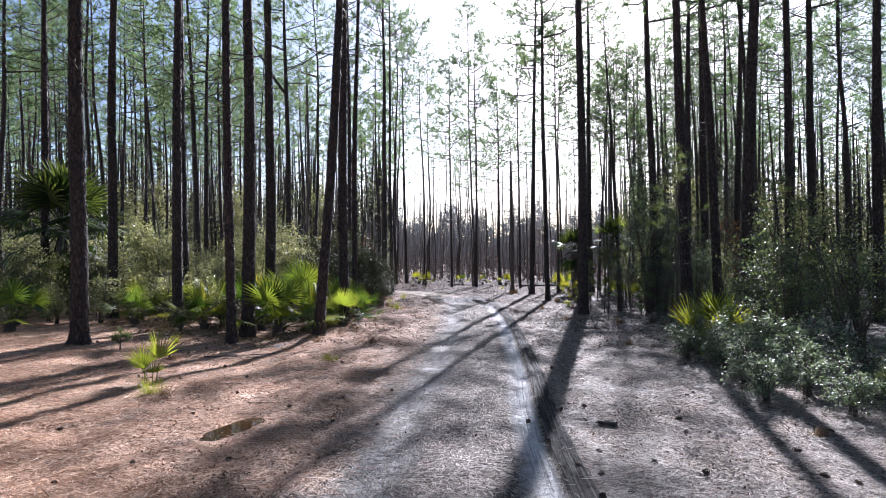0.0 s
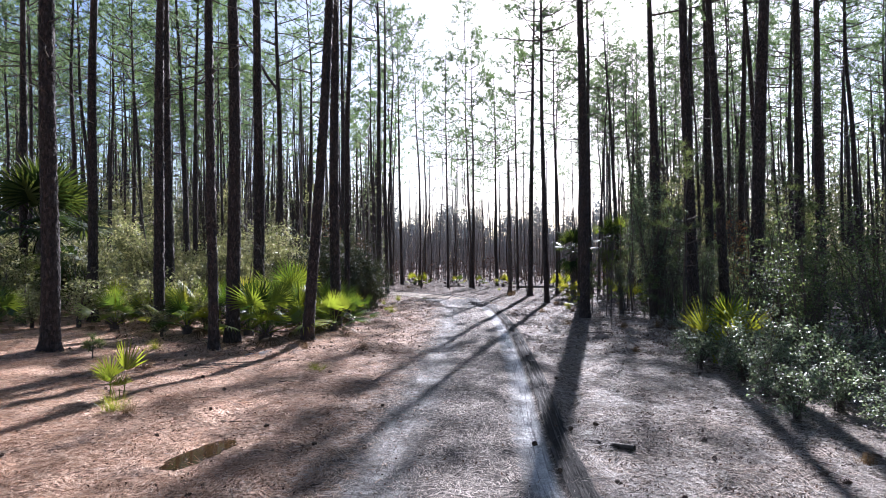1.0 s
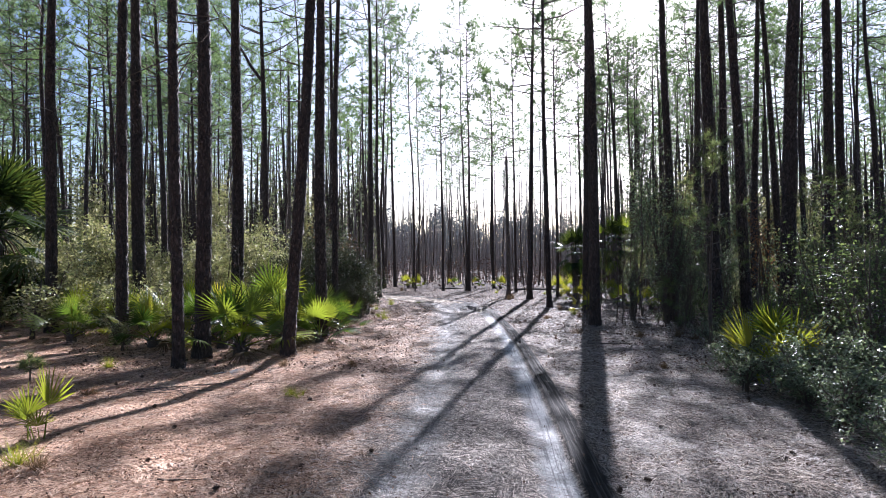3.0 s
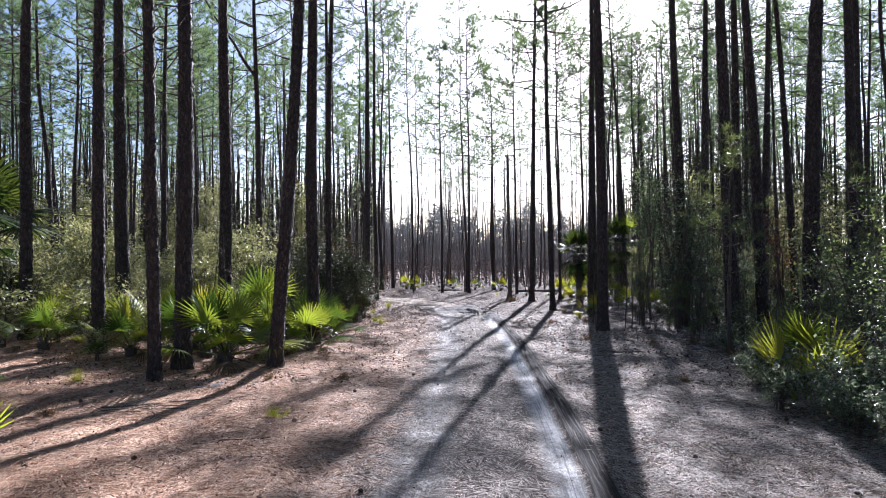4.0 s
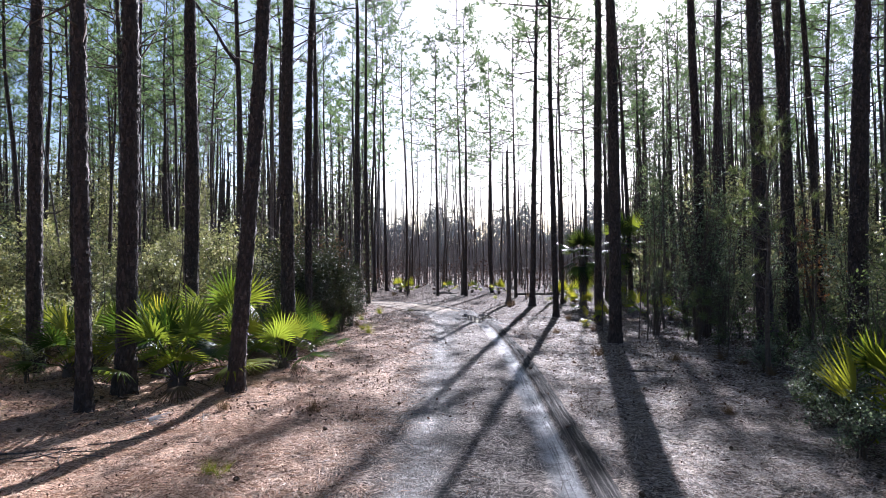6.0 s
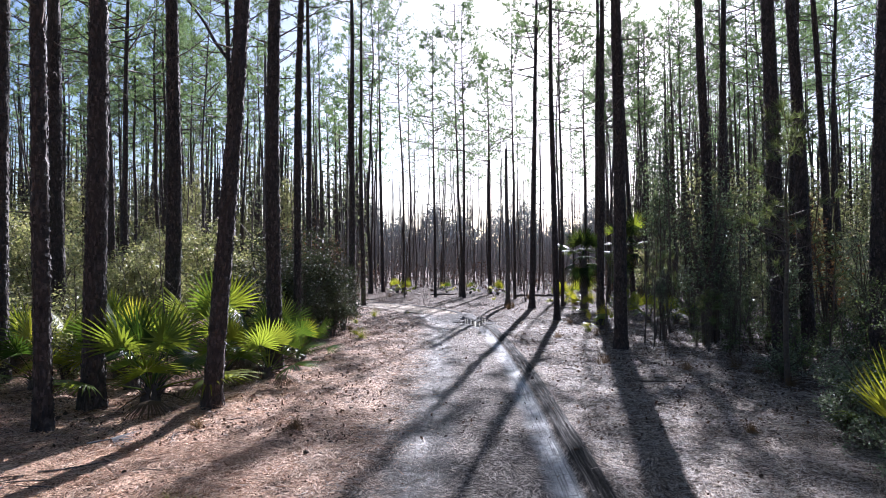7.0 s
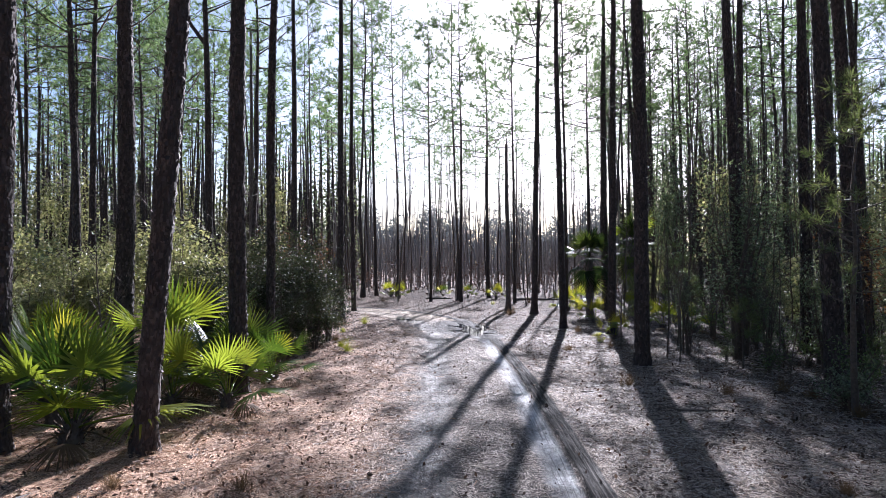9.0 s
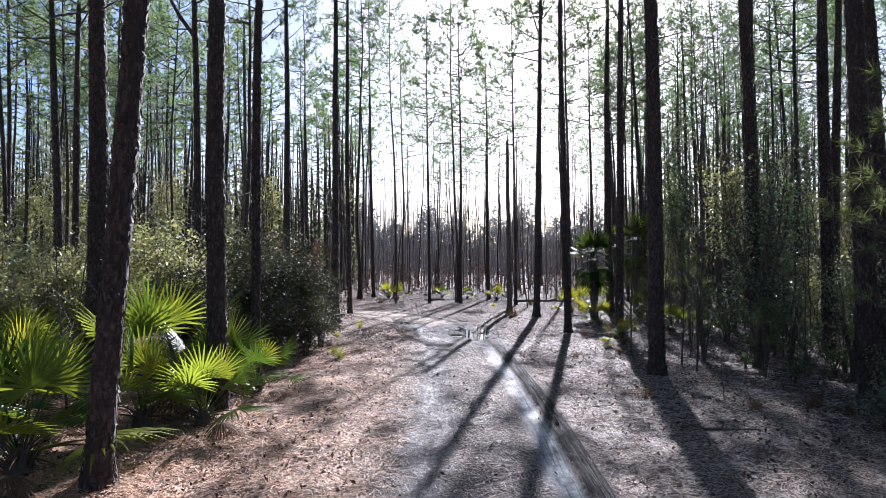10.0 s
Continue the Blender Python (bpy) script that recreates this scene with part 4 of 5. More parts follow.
young_palmetto(-4.62, 9.72, 0.66, ((1, 2.1, 0.95, -0.16), (0, 1.15, 1.28, 0.12), (1, -2.0, 0.85, -0.1), (2, -1.2, 0.7, 0.04), (2, 2.6, 0.8, -0.05)), "small yellow-green palmetto on the needle litter")
young_palmetto(5.82, 13.0, 1.25, ((0, 1.2, 1.0, 0.2), (1, 2.2, 1.08, -0.25), (1, -1.5, 0.85, 0.1), (2, 2.9, 1.0, -0.2), (2, 0.2, 0.9, 0.25), (2, -1.9, 0.8, -0.1)), "yellow-green palmetto with stiff upright fans beside the bush")
for n, (x, y, size, count, tone) in enumerate([
    (6.3, 14.0, 0.85, 9, 0.3), (8.6, 29.6, 0.8, 8, 0.6), (9.4, 28.9, 0.75, 7, 0.6),
    (7.0, 32.5, 0.7, 8, 0.5), (7.4, 38.5, 0.8, 8, 0.6), (8.4, 40.5, 0.9, 8, 0.6), (4.9, 47.2, 0.68, 8, 0.9), (3.2, 49.0, 0.6, 7, 0.9), (-1.3, 47.0, 0.68, 8, 0.9),
    (-1.9, 49.0, 0.68, 7, 0.8), (1.6, 50.5, 0.6, 7, 0.9), (6.0, 26.8, 0.55, 6, 0.4), (9.8, 36.0, 0.8, 7, 0.7),
]):
    palmetto(x, y, size, count, 60 + n, mixed_in=tone, dry=1)


def cabbage_palm(x, y, height, size, seed, lean=0.03, count=26, yellow=0.2):
    rng = np.random.default_rng(seed)
    palm = thing("cabbage_palm", x, y, "cabbage palm with a shaggy trunk and round crown of fans", "palm", lean=(lean, 0))
    hs = np.linspace(-0.1, height, 16)
    trunk = Parts()
    trunk.add(*tube(np.stack([0 * hs, 0 * hs, hs], 1), 0.15 + 0.03 * np.sin(hs * 9), 11, rng, 0.08))
    piece("trunk", trunk.mesh("trunk", DEAD, True), palm)
    boots = Parts()
    for k in range(46):
        t, zz = k * 2.4, height * (0.35 + 0.65 * k / 46)
        o = np.array([math.cos(t), math.sin(t), 0])
        boots.add(*tube([o * 0.13 + (0, 0, zz), o * 0.24 + (0, 0, zz + 0.22)], [0.035, 0.012], 4))
    tagged(piece("leaf_bases", boots.mesh("leaf_bases", TWIG), palm), kind="stuff")
    r = random.Random(seed)
    for k in range(count):
        u = k / count
        i = min(4, int(u * 5))
        tip = Matrix.Rotation(radians(max(0.0, u - 0.35) * 150), 4, "Y")
        m = Matrix.Translation((0, 0, height)) @ Matrix.Rotation(k * 2.4, 4, "Z") @ tip @ Matrix.Scale(size * r.uniform(0.9, 1.1), 4)
        piece("frond", FRONDS["palm" if r.random() >= yellow else "green"][i], palm, m)
    for k in range(4):
        m = Matrix.Translation((0, 0, height - 0.1)) @ Matrix.Rotation(k * 0.9, 4, "Z") @ Matrix.Rotation(radians(50), 4, "Y") @ Matrix.Scale(size, 4)
        piece("frond", DRY_FRONDS[k % 2], palm, m, "withered brown frond")


cabbage_palm(-14.0, 22.3, 3.0, 2.1, 5, count=40, yellow=0.0)
cabbage_palm(7.7, 35.6, 2.6, 1.2, 6, -0.02)
cabbage_palm(10.6, 38.6, 3.3, 1.25, 7)


# ---------------------------------------------------------------- shrubs, saplings and young pines
def shrub_meshes(height, radius, stems, clumps, per_clump, leaf, material, seed, bottom=0.15, clump_size=0.17, up=0.4, twigs=True):
    """Several stems that fork into twigs, and many small leaves in uneven clumps."""
    rng = np.random.default_rng(seed)
    wood, spots = Parts(), []
    tips = []
    for k in range(stems):
        t = rng.uniform(0, 6.28)
        o = np.array([math.cos(t), math.sin(t), 0])
        rr, hh = radius * rng.uniform(0.2, 0.75), height * rng.uniform(0.6, 0.95)
        s = np.linspace(0, 1, 6)[:, None]
        line = o * rr * s**1.4 + np.array([0, 0, hh]) * s + rng.normal(0, 0.03 * height, (6, 3)) * s
        line[0] = o * 0.06 - (0, 0, 0.05)
        wood.add(*tube(line, np.linspace(0.010 + 0.006 * height, 0.005, 6), 5))
        tips.append(line)
    for k in range(clumps):
        line = tips[rng.integers(len(tips))]
        q = rng.uniform(0.25 + bottom * 0.5, 1.0)
        a = np.array([np.interp(q, np.linspace(0, 1, 6), line[:, i]) for i in range(3)])
        w = rng.normal(0, 1, 3) * (1, 1, 0.5)
        w = w / np.linalg.norm(w)
        b = a + w * radius * rng.uniform(0.15, 0.75) * (1.15 - 0.6 * q) + (0, 0, 0.1 * height * rng.uniform(-0.3, 1))
        b[2] = np.clip(b[2], bottom * height + 0.08 * rng.uniform(), height * 1.02)
        mid = (a + b) / 2 + rng.normal(0, 0.03, 3)
        if twigs:
            wood.add(*tube([a, mid, b], [0.007, 0.005, 0.003], 3))
        n = int(per_clump * rng.uniform(0.5, 1.5))
        spread = clump_size * rng.uniform(0.6, 1.5)
        along = rng.uniform(0.3, 1.1, (n, 1))
        spots.append(a + (b - a) * along + rng.normal(0, spread, (n, 3)) * (1, 1, 0.7))
    spots = np.concatenate(spots)
    spots = spots[spots[:, 2] > 0.06]
    v, f = leaves(spots, leaf, rng, up)
    return wood.mesh("stemwork", TWIG), mesh_of("foliage", v, f, material)


KINDS = {
    "light": ([shrub_meshes(3.4, 1.35, 9, 80, 66, 0.10, LEAF_LIGHT, 500 + i, 0.08, 0.15) for i in range(3)], "bushy evergreen shrub with small pale green leaves", 3.4),
    "road": ([shrub_meshes(3.0, 1.15, 10, 74, 58, 0.078, LEAF_ROAD, 510 + i, 0.03, 0.13) for i in range(2)], "dense dark shrub at the edge of the track", 3.0),
    "dark": ([shrub_meshes(5.0, 1.45, 10, 120, 24, 0.080, LEAF_DARK, 520 + i, 0.10, 0.15, 0.9) for i in range(4)], "tall dark evergreen shrub with glossy leaves", 5.0),
    "bush": ([shrub_meshes(3.2, 1.25, 9, 64, 28, 0.070, LEAF_MYRTLE, 530 + i, 0.06, 0.095, 1.0) for i in range(3)], "leafy green bush beside the track", 3.2),
    "small": ([shrub_meshes(1.3, 0.7, 7, 34, 24, 0.062, LEAF_MYRTLE, 534 + i, 0.08, 0.10) for i in range(3)], "small evergreen bush among the fallen leaves", 1.3),
    "small_light": ([shrub_meshes(1.6, 0.8, 7, 38, 26, 0.078, LEAF_LIGHT, 537 + i, 0.06, 0.12) for i in range(3)], "small pale green bush among the fallen leaves", 1.6),
    "low": ([shrub_meshes(0.95, 0.75, 11, 60, 36, 0.054, LEAF_LOW, 540 + i, 0.06, 0.065, 1.0) for i in range(3)], "low bush with small shiny grey-green leaves", 0.95),
    "dry": ([shrub_meshes(4.2, 1.1, 5, 60, 16, 0.09, LEAF_DRY, 550, 0.3, 0.22)], "shrub with dry orange-brown leaves", 4.2),
    "evergreen": ([shrub_meshes(9.5, 1.7, 3, 120, 34, 0.14, LEAF_DARK, 590 + i, 0.28, 0.26) for i in range(2)], "slender evergreen tree with dark leaves under the pines", 9.5),
    "light_far": ([shrub_meshes(3.4, 1.5, 5, 55, 22, 0.15, LEAF_LIGHT, 570 + i, 0.08, 0.2, twigs=False) for i in range(3)], "bushy evergreen shrub with small pale green leaves", 3.4),
    "dark_far": ([shrub_meshes(3.6, 1.4, 5, 60, 22, 0.14, LEAF_DARK, 580 + i, 0.08, 0.2, twigs=False) for i in range(3)], "dark evergreen shrub deep in the wood", 3.6),
    "tree": ([shrub_meshes(8.5, 1.9, 3, 75, 20, 0.20, LEAF_LIGHT, 560 + i, 0.32, 0.36, twigs=False) for i in range(3)], "slender understorey tree with sparse green leaves", 8.5),
}


def shrub(kind, x, y, height, seed, wide=1.0):
    meshes, label, tall = KINDS[kind]
    wood, green = meshes[seed % len(meshes)]
    ob = thing("understorey_tree" if kind in ("tree", "evergreen") else "shrub", x, y, label, "tree" if kind in ("tree", "evergreen") else "shrub", "undergrowth", turn=seed * 1.9)
    k = height / tall
    m = Matrix.Diagonal((k * wide, k * wide, k, 1))
    tagged(piece("stemwork", wood, ob, m), kind="stuff")
    tagged(piece("foliage", green, ob, m), kind="stuff")


LIGHT_SHRUBS = [(-7.1, 27.6, 3.9), (-8.8, 27.2, 3.4), (-6.3, 25.6, 3.3), (-10.7, 24.2, 3.2), (-12.3, 26, 3.6), (-14, 29, 3.8), (-11.9, 21.8, 2.6), (-13.4, 20.4, 2.5), (-15.6, 23, 2.9), (-9.2, 24.8, 2.9),
                (-17.5, 26, 3.4), (-19, 30, 4.0), (-10, 29.5, 3.6), (-7.6, 23.6, 2.7), (-12.6, 23.4, 2.8), (-8.4, 21.9, 2.2), (-16.6, 20.6, 2.6), (-14.6, 17.8, 2.0), (-16.5, 28, 3.4)]
for n, (x, y, h) in enumerate(LIGHT_SHRUBS):
    shrub("light", x, y, h, n)
for n, (x, y, h) in enumerate([(-4.3, 24.3, 2.6), (-3.8, 26.4, 2.9), (-4.8, 27.4, 3.5), (-5.3, 23.6, 2.6), (-3.5, 28.3, 2.2), (-4.0, 30.2, 3.2), (-5.4, 29.6, 3.7), (-4.6, 22.6, 1.9), (-3.6, 24.9, 2.6), (-2.7, 24.6, 1.9), (-3.1, 23.3, 1.8), (-2.6, 26.3, 2.3), (-3.3, 25.7, 3.0), (-2.9, 28.1, 2.5), (-3.5, 22.2, 1.5), (-3.0, 26.9, 1.5)]):
    shrub("road", x, y, h, n, 1.15)
for n, (x, y, h) in enumerate([(6.9, 23.7, 2.6), (7.7, 22.8, 5.6), (9.5, 22.5, 2.8), (10.0, 26.2, 4.5), (8.9, 21.4, 3.4), (12.3, 23.0, 4.2)]):
    shrub("dark", x, y, h, n, 0.9)
for n, (x, y, h) in enumerate([(6.9, 12.3, 2.8), (7.6, 12.9, 3.4), (8.4, 12.2, 3.4), (7.8, 14.7, 3.1), (9.5, 14.6, 3.3), (8.9, 10.7, 2.9), (8.3, 16.4, 2.3), (7.2, 10.9, 2.3), (9.9, 17.0, 2.8), (10.9, 13.2, 3.2), (9.7, 9.0, 2.4)]):
    shrub("bush", x, y, h, n)
for n, (x, y, h) in enumerate([(4.5, 8.5, 0.75), (4.95, 10.1, 0.95), (5.3, 11.5, 1.0), (5.0, 12.5, 0.8), (5.6, 13.8, 0.85), (5.6, 14.3, 0.75), (6.2, 10.6, 1.2), (6.3, 12.2, 1.2), (5.5, 9.2, 0.9), (6.1, 14.7, 1.0), (5.3, 7.9, 0.7),
                              (6.6, 9.0, 1.1), (7.0, 16.6, 0.7), (7.0, 16.0, 0.9), (5.8, 11.9, 1.15), (5.1, 11.0, 0.7), (7.4, 8.3, 1.0), (6.9, 17.9, 0.8)]):
    shrub("low", x, y, h, n)
for n, (x, y, h) in enumerate([(11.9, 36.4, 10.5), (16.4, 35.0, 9.0)]):
    shrub("evergreen", x, y, h, n, 0.85)
shrub("dry", 11.4, 23.3, 4.4, 1)
shrub("dry", -6.4, 38.5, 4.8, 2)
shrub("dry", -5.6, 41.0, 4.0, 3)

# the dark thicket under the pines east of the track, closed down to the ground
for n, (x, y, h) in enumerate([(8.3, 23.6, 5.3), (8.1, 22.2, 2.2)]):
    shrub("dark", x, y, h, n + 6, 1.0)
rng = random.Random(12)
for n in range(70):
    y = rng.uniform(18.5, 36)
    x = rng.uniform(0.27 * y + 1.2, 0.62 * y)
    if off_track(x, y) > 3.4 and all((x - a) ** 2 + (y - b) ** 2 > 0.2 for a, b in taken):
        shrub("small", x, y, rng.uniform(0.5, 1.5), n, rng.uniform(0.9, 1.3))
for n in range(46):
    y = rng.uniform(16.5, 30)
    x = -rng.uniform(0.22 * y + 1.5, 0.78 * y)
    if all((x - a) ** 2 + (y - b) ** 2 > 0.2 for a, b in taken):
        shrub("small_light", x, y, rng.uniform(0.8, 1.9), n, rng.uniform(1.0, 1.3))
rng = random.Random(11)
for n in range(26):
    x, y = rng.choice([-1, 1]) * rng.uniform(5, 26), rng.uniform(-26, 2)
    shrub("light_far" if rng.random() < 0.6 else "dark_far", x, y, rng.uniform(2.0, 4.0), n)
for n in range(60):
    y = rng.uniform(27, 60)
    x = -rng.uniform(6 + (y - 27) * 0.15, 0.8 * y)
    if off_track(x, y) > 2.6:
        shrub("light_far" if rng.random() < 0.7 else "dark_far", x, y, rng.uniform(2.2, 4.2), n)
for n in range(46):
    y = rng.uniform(25, 58)
    x = rng.uniform(max(12.5, 0.30 * y), 0.8 * y)
    shrub("dark_far" if rng.random() < 0.2 else "light_far", x, y, rng.uniform(2.0, 4.2), n)
for n in range(44):
    y = rng.uniform(38, 72)
    x = -rng.uniform(0.14 * y + 1.5, 0.8 * y) if n % 3 else rng.uniform(0.33 * y, 0.8 * y)
    if off_track(x, y) > 2.6:
        shrub("tree", x, y, rng.uniform(6.0, 11.0), n, 0.8)


def sapling_mesh(height, seed):
    """A bare, thin young hardwood."""
    rng = np.random.default_rng(seed)
    out = Parts()
    s = np.linspace(0, 1, 8)[:, None]
    line = np.array([0, 0, height]) * s + np.cumsum(rng.normal(0, 0.06 * height / 8, (8, 3)), 0) * (1, 1, 0)
    line[0] = (0, 0, -0.05)
    out.add(*tube(line, np.linspace(0.012 + 0.004 * height, 0.006, 8), 5))
    for k in range(int(height * 3.2)):
        q = rng.uniform(0.2, 0.98)
        a = np.array([np.interp(q, s[:, 0], line[:, i]) for i in range(3)])
        t = rng.uniform(0, 6.28)
        ln = height * 0.22 * (1.1 - q) + 0.25
        w = np.array([math.cos(t), math.sin(t), rng.uniform(0.5, 1.4)]) * ln * rng.uniform(0.5, 1.1)
        b = a + w
        out.add(*tube([a, a + w * 0.5 + rng.normal(0, 0.05, 3), b], [0.010, 0.007, 0.003], 3))
        for j in range(2):
            c = a + w * rng.uniform(0.4, 0.9)
            out.add(*tube([c, c + rng.normal(0, 0.22, 3) + (0, 0, 0.2)], [0.005, 0.002], 3))
    return out.mesh("stem", TWIG)


SAPLINGS = [(h, sapling_mesh(h, 700 + i)) for i, h in enumerate((3.0, 4.5, 6.0, 7.5, 9.0))]


def sapling(x, y, i, lean, turn, size=1.0):
    ob = thing("bare_sapling", x, y, "thin leafless young tree with fine twigs", "sapling", "bare saplings", turn=turn, lean=(lean, 0), size=size)
    piece("stem", SAPLINGS[i][1], ob)


rng = random.Random(21)
for n in range(120):
    zone = n % 4
    if zone == 0:
        y = rng.uniform(42, 75)
        x = rng.uniform(-0.05 * y, 0.27 * y)
    elif zone == 1:
        y = rng.uniform(26, 60)
        x = rng.uniform(0.25 * y, 0.6 * y)
    elif zone == 2:
        y = rng.uniform(30, 62)
        x = -rng.uniform(0.09 * y, 0.45 * y)
    else:
        y = rng.uniform(24, 44)
        x = rng.uniform(0.26 * y, 0.5 * y)
    if off_track(x, y) > 2.4:
        sapling(x, y, rng.randrange(5), rng.gauss(0, 0.06), rng.uniform(0, 6.28))
for x, y, i in ((6.15, 23.2, 0), (6.9, 24.0, 1), (8.7, 23.2, 1), (9.4, 24.6, 0), (5.6, 25.0, 0), (6.0, 22.1, 0), (5.5, 43.6, 3), (5.9, 41.8, 2), (6.6, 45.5, 3)):
    sapling(x, y, i, rng.gauss(0, 0.05), rng.uniform(0, 6.28))


for n in range(40):
    y = rng.uniform(17.5, 33)
    x = rng.uniform(0.24 * y + 0.6, 0.55 * y) if n % 4 else -rng.uniform(0.2 * y + 1.0, 0.6 * y)
    sapling(x, y, rng.randrange(3), rng.gauss(0, 0.08), rng.uniform(0, 6.28), rng.uniform(0.3, 0.75))


def young_pine(x, y, height, seed, label="young pine with bright tufts of long needles"):
    rng = np.random.default_rng(seed)
    ob = thing("young_pine", x, y, label, "tree")
    wood, centres, ways = Parts(), [], []
    s = np.linspace(0, 1, 7)[:, None]
    line = np.array([0, 0, height]) * s + rng.normal(0, 0.02 * height, (7, 3)) * s * (1, 1, 0)
    line[0, 2] = -0.05
    wood.add(*tube(line, np.linspace(0.012 + 0.008 * height, 0.008, 7), 6))
    for k in range(int(5 + height * 6)):
        q = rng.uniform(0.32, 0.97)
        a = np.array([np.interp(q, s[:, 0], line[:, i]) for i in range(3)])
        t = rng.uniform(0, 6.28)
        ln = height * 0.24 * (1.15 - q) + 0.12
        w = np.array([math.cos(t), math.sin(t), rng.uniform(0.1, 0.6)]) * ln * rng.uniform(0.6, 1.1)
        wood.add(*tube([a, a + w * 0.5 - (0, 0, 0.03), a + w], [0.012, 0.009, 0.005], 4))
        for e in (0.7, 1.0):
            centres.append(a + w * e)
            ways.append(unit(w + (0, 0, 0.35 * ln)))
    centres.append(line[-1])
    ways.append(np.array([0, 0, 1.0]))
    v, f = needles(np.array(centres), np.array(ways), 34, 0.24 if height > 1 else 0.12 + 0.1 * height, 0.0055, rng, 1.0)
    tagged(piece("branchwork", wood.mesh("branchwork", TWIG), ob), kind="stuff")
    tagged(piece("needles", mesh_of("needles", v, f, NEEDLE_YOUNG), ob), kind="stuff")


young_pine(6.75, 17.5, 5.2, 1)
young_pine(9.6, 17.6, 4.6, 2)
young_pine(8.2, 27.3, 3.0, 3)
young_pine(5.9, 7.9, 0.6, 4)
young_pine(5.9, 24.3, 1.9, 5)
young_pine(12.6, 21.0, 4.2, 7)
young_pine(-6.9, 13.1, 0.4, 8, "pine seedling on the needle litter")
young_pine(7.2, 21.6, 1.5, 9)


# ---------------------------------------------------------------- distance
def far_wood(name, centre_az, half_az, near, far, trunks, clumps, low, high, seed, label, leafage=FAR_WOOD, leaf=0.42, stem=0.12, bark=BARK):
    """Trees too far off to tell apart: thin stems and clumps of foliage."""
    rng = np.random.default_rng(seed)
    stems = Parts()
    for k in range(trunks):
        a, r = radians(centre_az + rng.uniform(-half_az, half_az)), rng.uniform(near, far)
        x, y, h = r * math.sin(a), r * math.cos(a), rng.uniform(0.45, 1.05) * high
        lx = rng.normal(-0.02, 0.02) * h
        bow = rng.normal(0, 0.012) * h
        stems.add(*tube([(x, y, -0.2), (x + lx * 0.5 + bow, y, h * 0.5), (x + lx, y, h)], [stem * 1.1, stem, stem * 0.35], 4))
    ob = thing(name, 0, 0, label, "woodland", kind="stuff", z=0)
    piece("trunks", stems.mesh("trunks", bark), ob)
    n = clumps
    a, r = np.radians(centre_az + rng.uniform(-half_az, half_az, n)), rng.uniform(near, far, n)
    tall = high * (0.72 + 0.28 * np.sin(a * 37 + seed) * np.sin(a * 91))
    z = low + (tall - low) * rng.beta(1.1, 1.3, n)
    c = np.stack([r * np.sin(a), r * np.cos(a), z], 1)
    c += rng.normal(0, 0.4, c.shape)
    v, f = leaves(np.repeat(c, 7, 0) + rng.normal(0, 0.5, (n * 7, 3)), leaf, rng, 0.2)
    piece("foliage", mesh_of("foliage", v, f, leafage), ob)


far_wood("far_wood_west", -27, 22, 66, 115, 700, 8000, 0.3, 18, 31, "dense pine wood in the distance beyond the shrubs")
far_wood("far_wood_east", 33, 17, 60, 110, 420, 5400, 0.3, 18, 32, "dense pine wood in the distance beyond the shrubs")
# no real haze in the air; the tree line's foliage is tinted for it
far_wood("far_tree_line", 6, 16, 150, 200, 60, 9000, 0.2, 18.5, 33, "distant line of trees beyond the clearing, with haze put into its leaf colour", HAZED_LINE, 0.8, 0.10)
far_wood("far_thicket", 6, 13, 56, 130, 1100, 2600, 0.3, 10.5, 34, "bare thicket of thin young trees beyond the bend of the track", THICKET, 0.10, 0.028, GREY_BARK)
far_wood("dry_brush", 5, 12, 51, 75, 160, 900, 0.05, 1.9, 35, "low reddish-brown brush beyond the bend of the track", BRUSH, 0.22, 0.015, GREY_BARK)


# ---------------------------------------------------------------- litter on the ground
def surface_z(x, y):
    d = np.sqrt(((LINE[::4] - (x, y)) ** 2).sum(1))
    k = int(d.argmin())
    if d[k] > 1.9:
        return ground_z(x, y, float(d[k]))
    u = float(d[k]) * (1 if x > LINE[::4][k, 0] else -1)
    return max(ground_z(x, y, float(d[k])), track_z(u, x, y))


def across(x, y):
    """Metres to the right of the track's middle."""
    d = np.sqrt(((SPARSE - (x, y)) ** 2).sum(1))
    k = int(d.argmin())
    return float(d[k]) * (1 if x > SPARSE[k, 0] else -1)


class Carpet:
    """Heights and distances from the track on a fine grid, to strew things quickly."""

    def __init__(self, x0, x1, y0, y1, step):
        self.x0, self.y0, self.step = x0, y0, step
        xs, ys = np.arange(x0, x1, step), np.arange(y0, y1, step)
        self.z = np.array([[surface_z(x, y) for x in xs] for y in ys])
        self.u = np.array([[across(x, y) for x in xs] for y in ys])

    def at(self, grid, x, y):
        i = np.clip((x - self.x0) / self.step, 0, grid.shape[1] - 1.001)
        j = np.clip((y - self.y0) / self.step, 0, grid.shape[0] - 1.001)
        a, b = i.astype(int), j.astype(int)
        p, q = i - a, j - b
        return (grid[b, a] * (1 - p) + grid[b, a + 1] * p) * (1 - q) + (grid[b + 1, a] * (1 - p) + grid[b + 1, a + 1] * p) * q


CARPET = Carpet(-22, 22, 0.5, 39, 0.21)


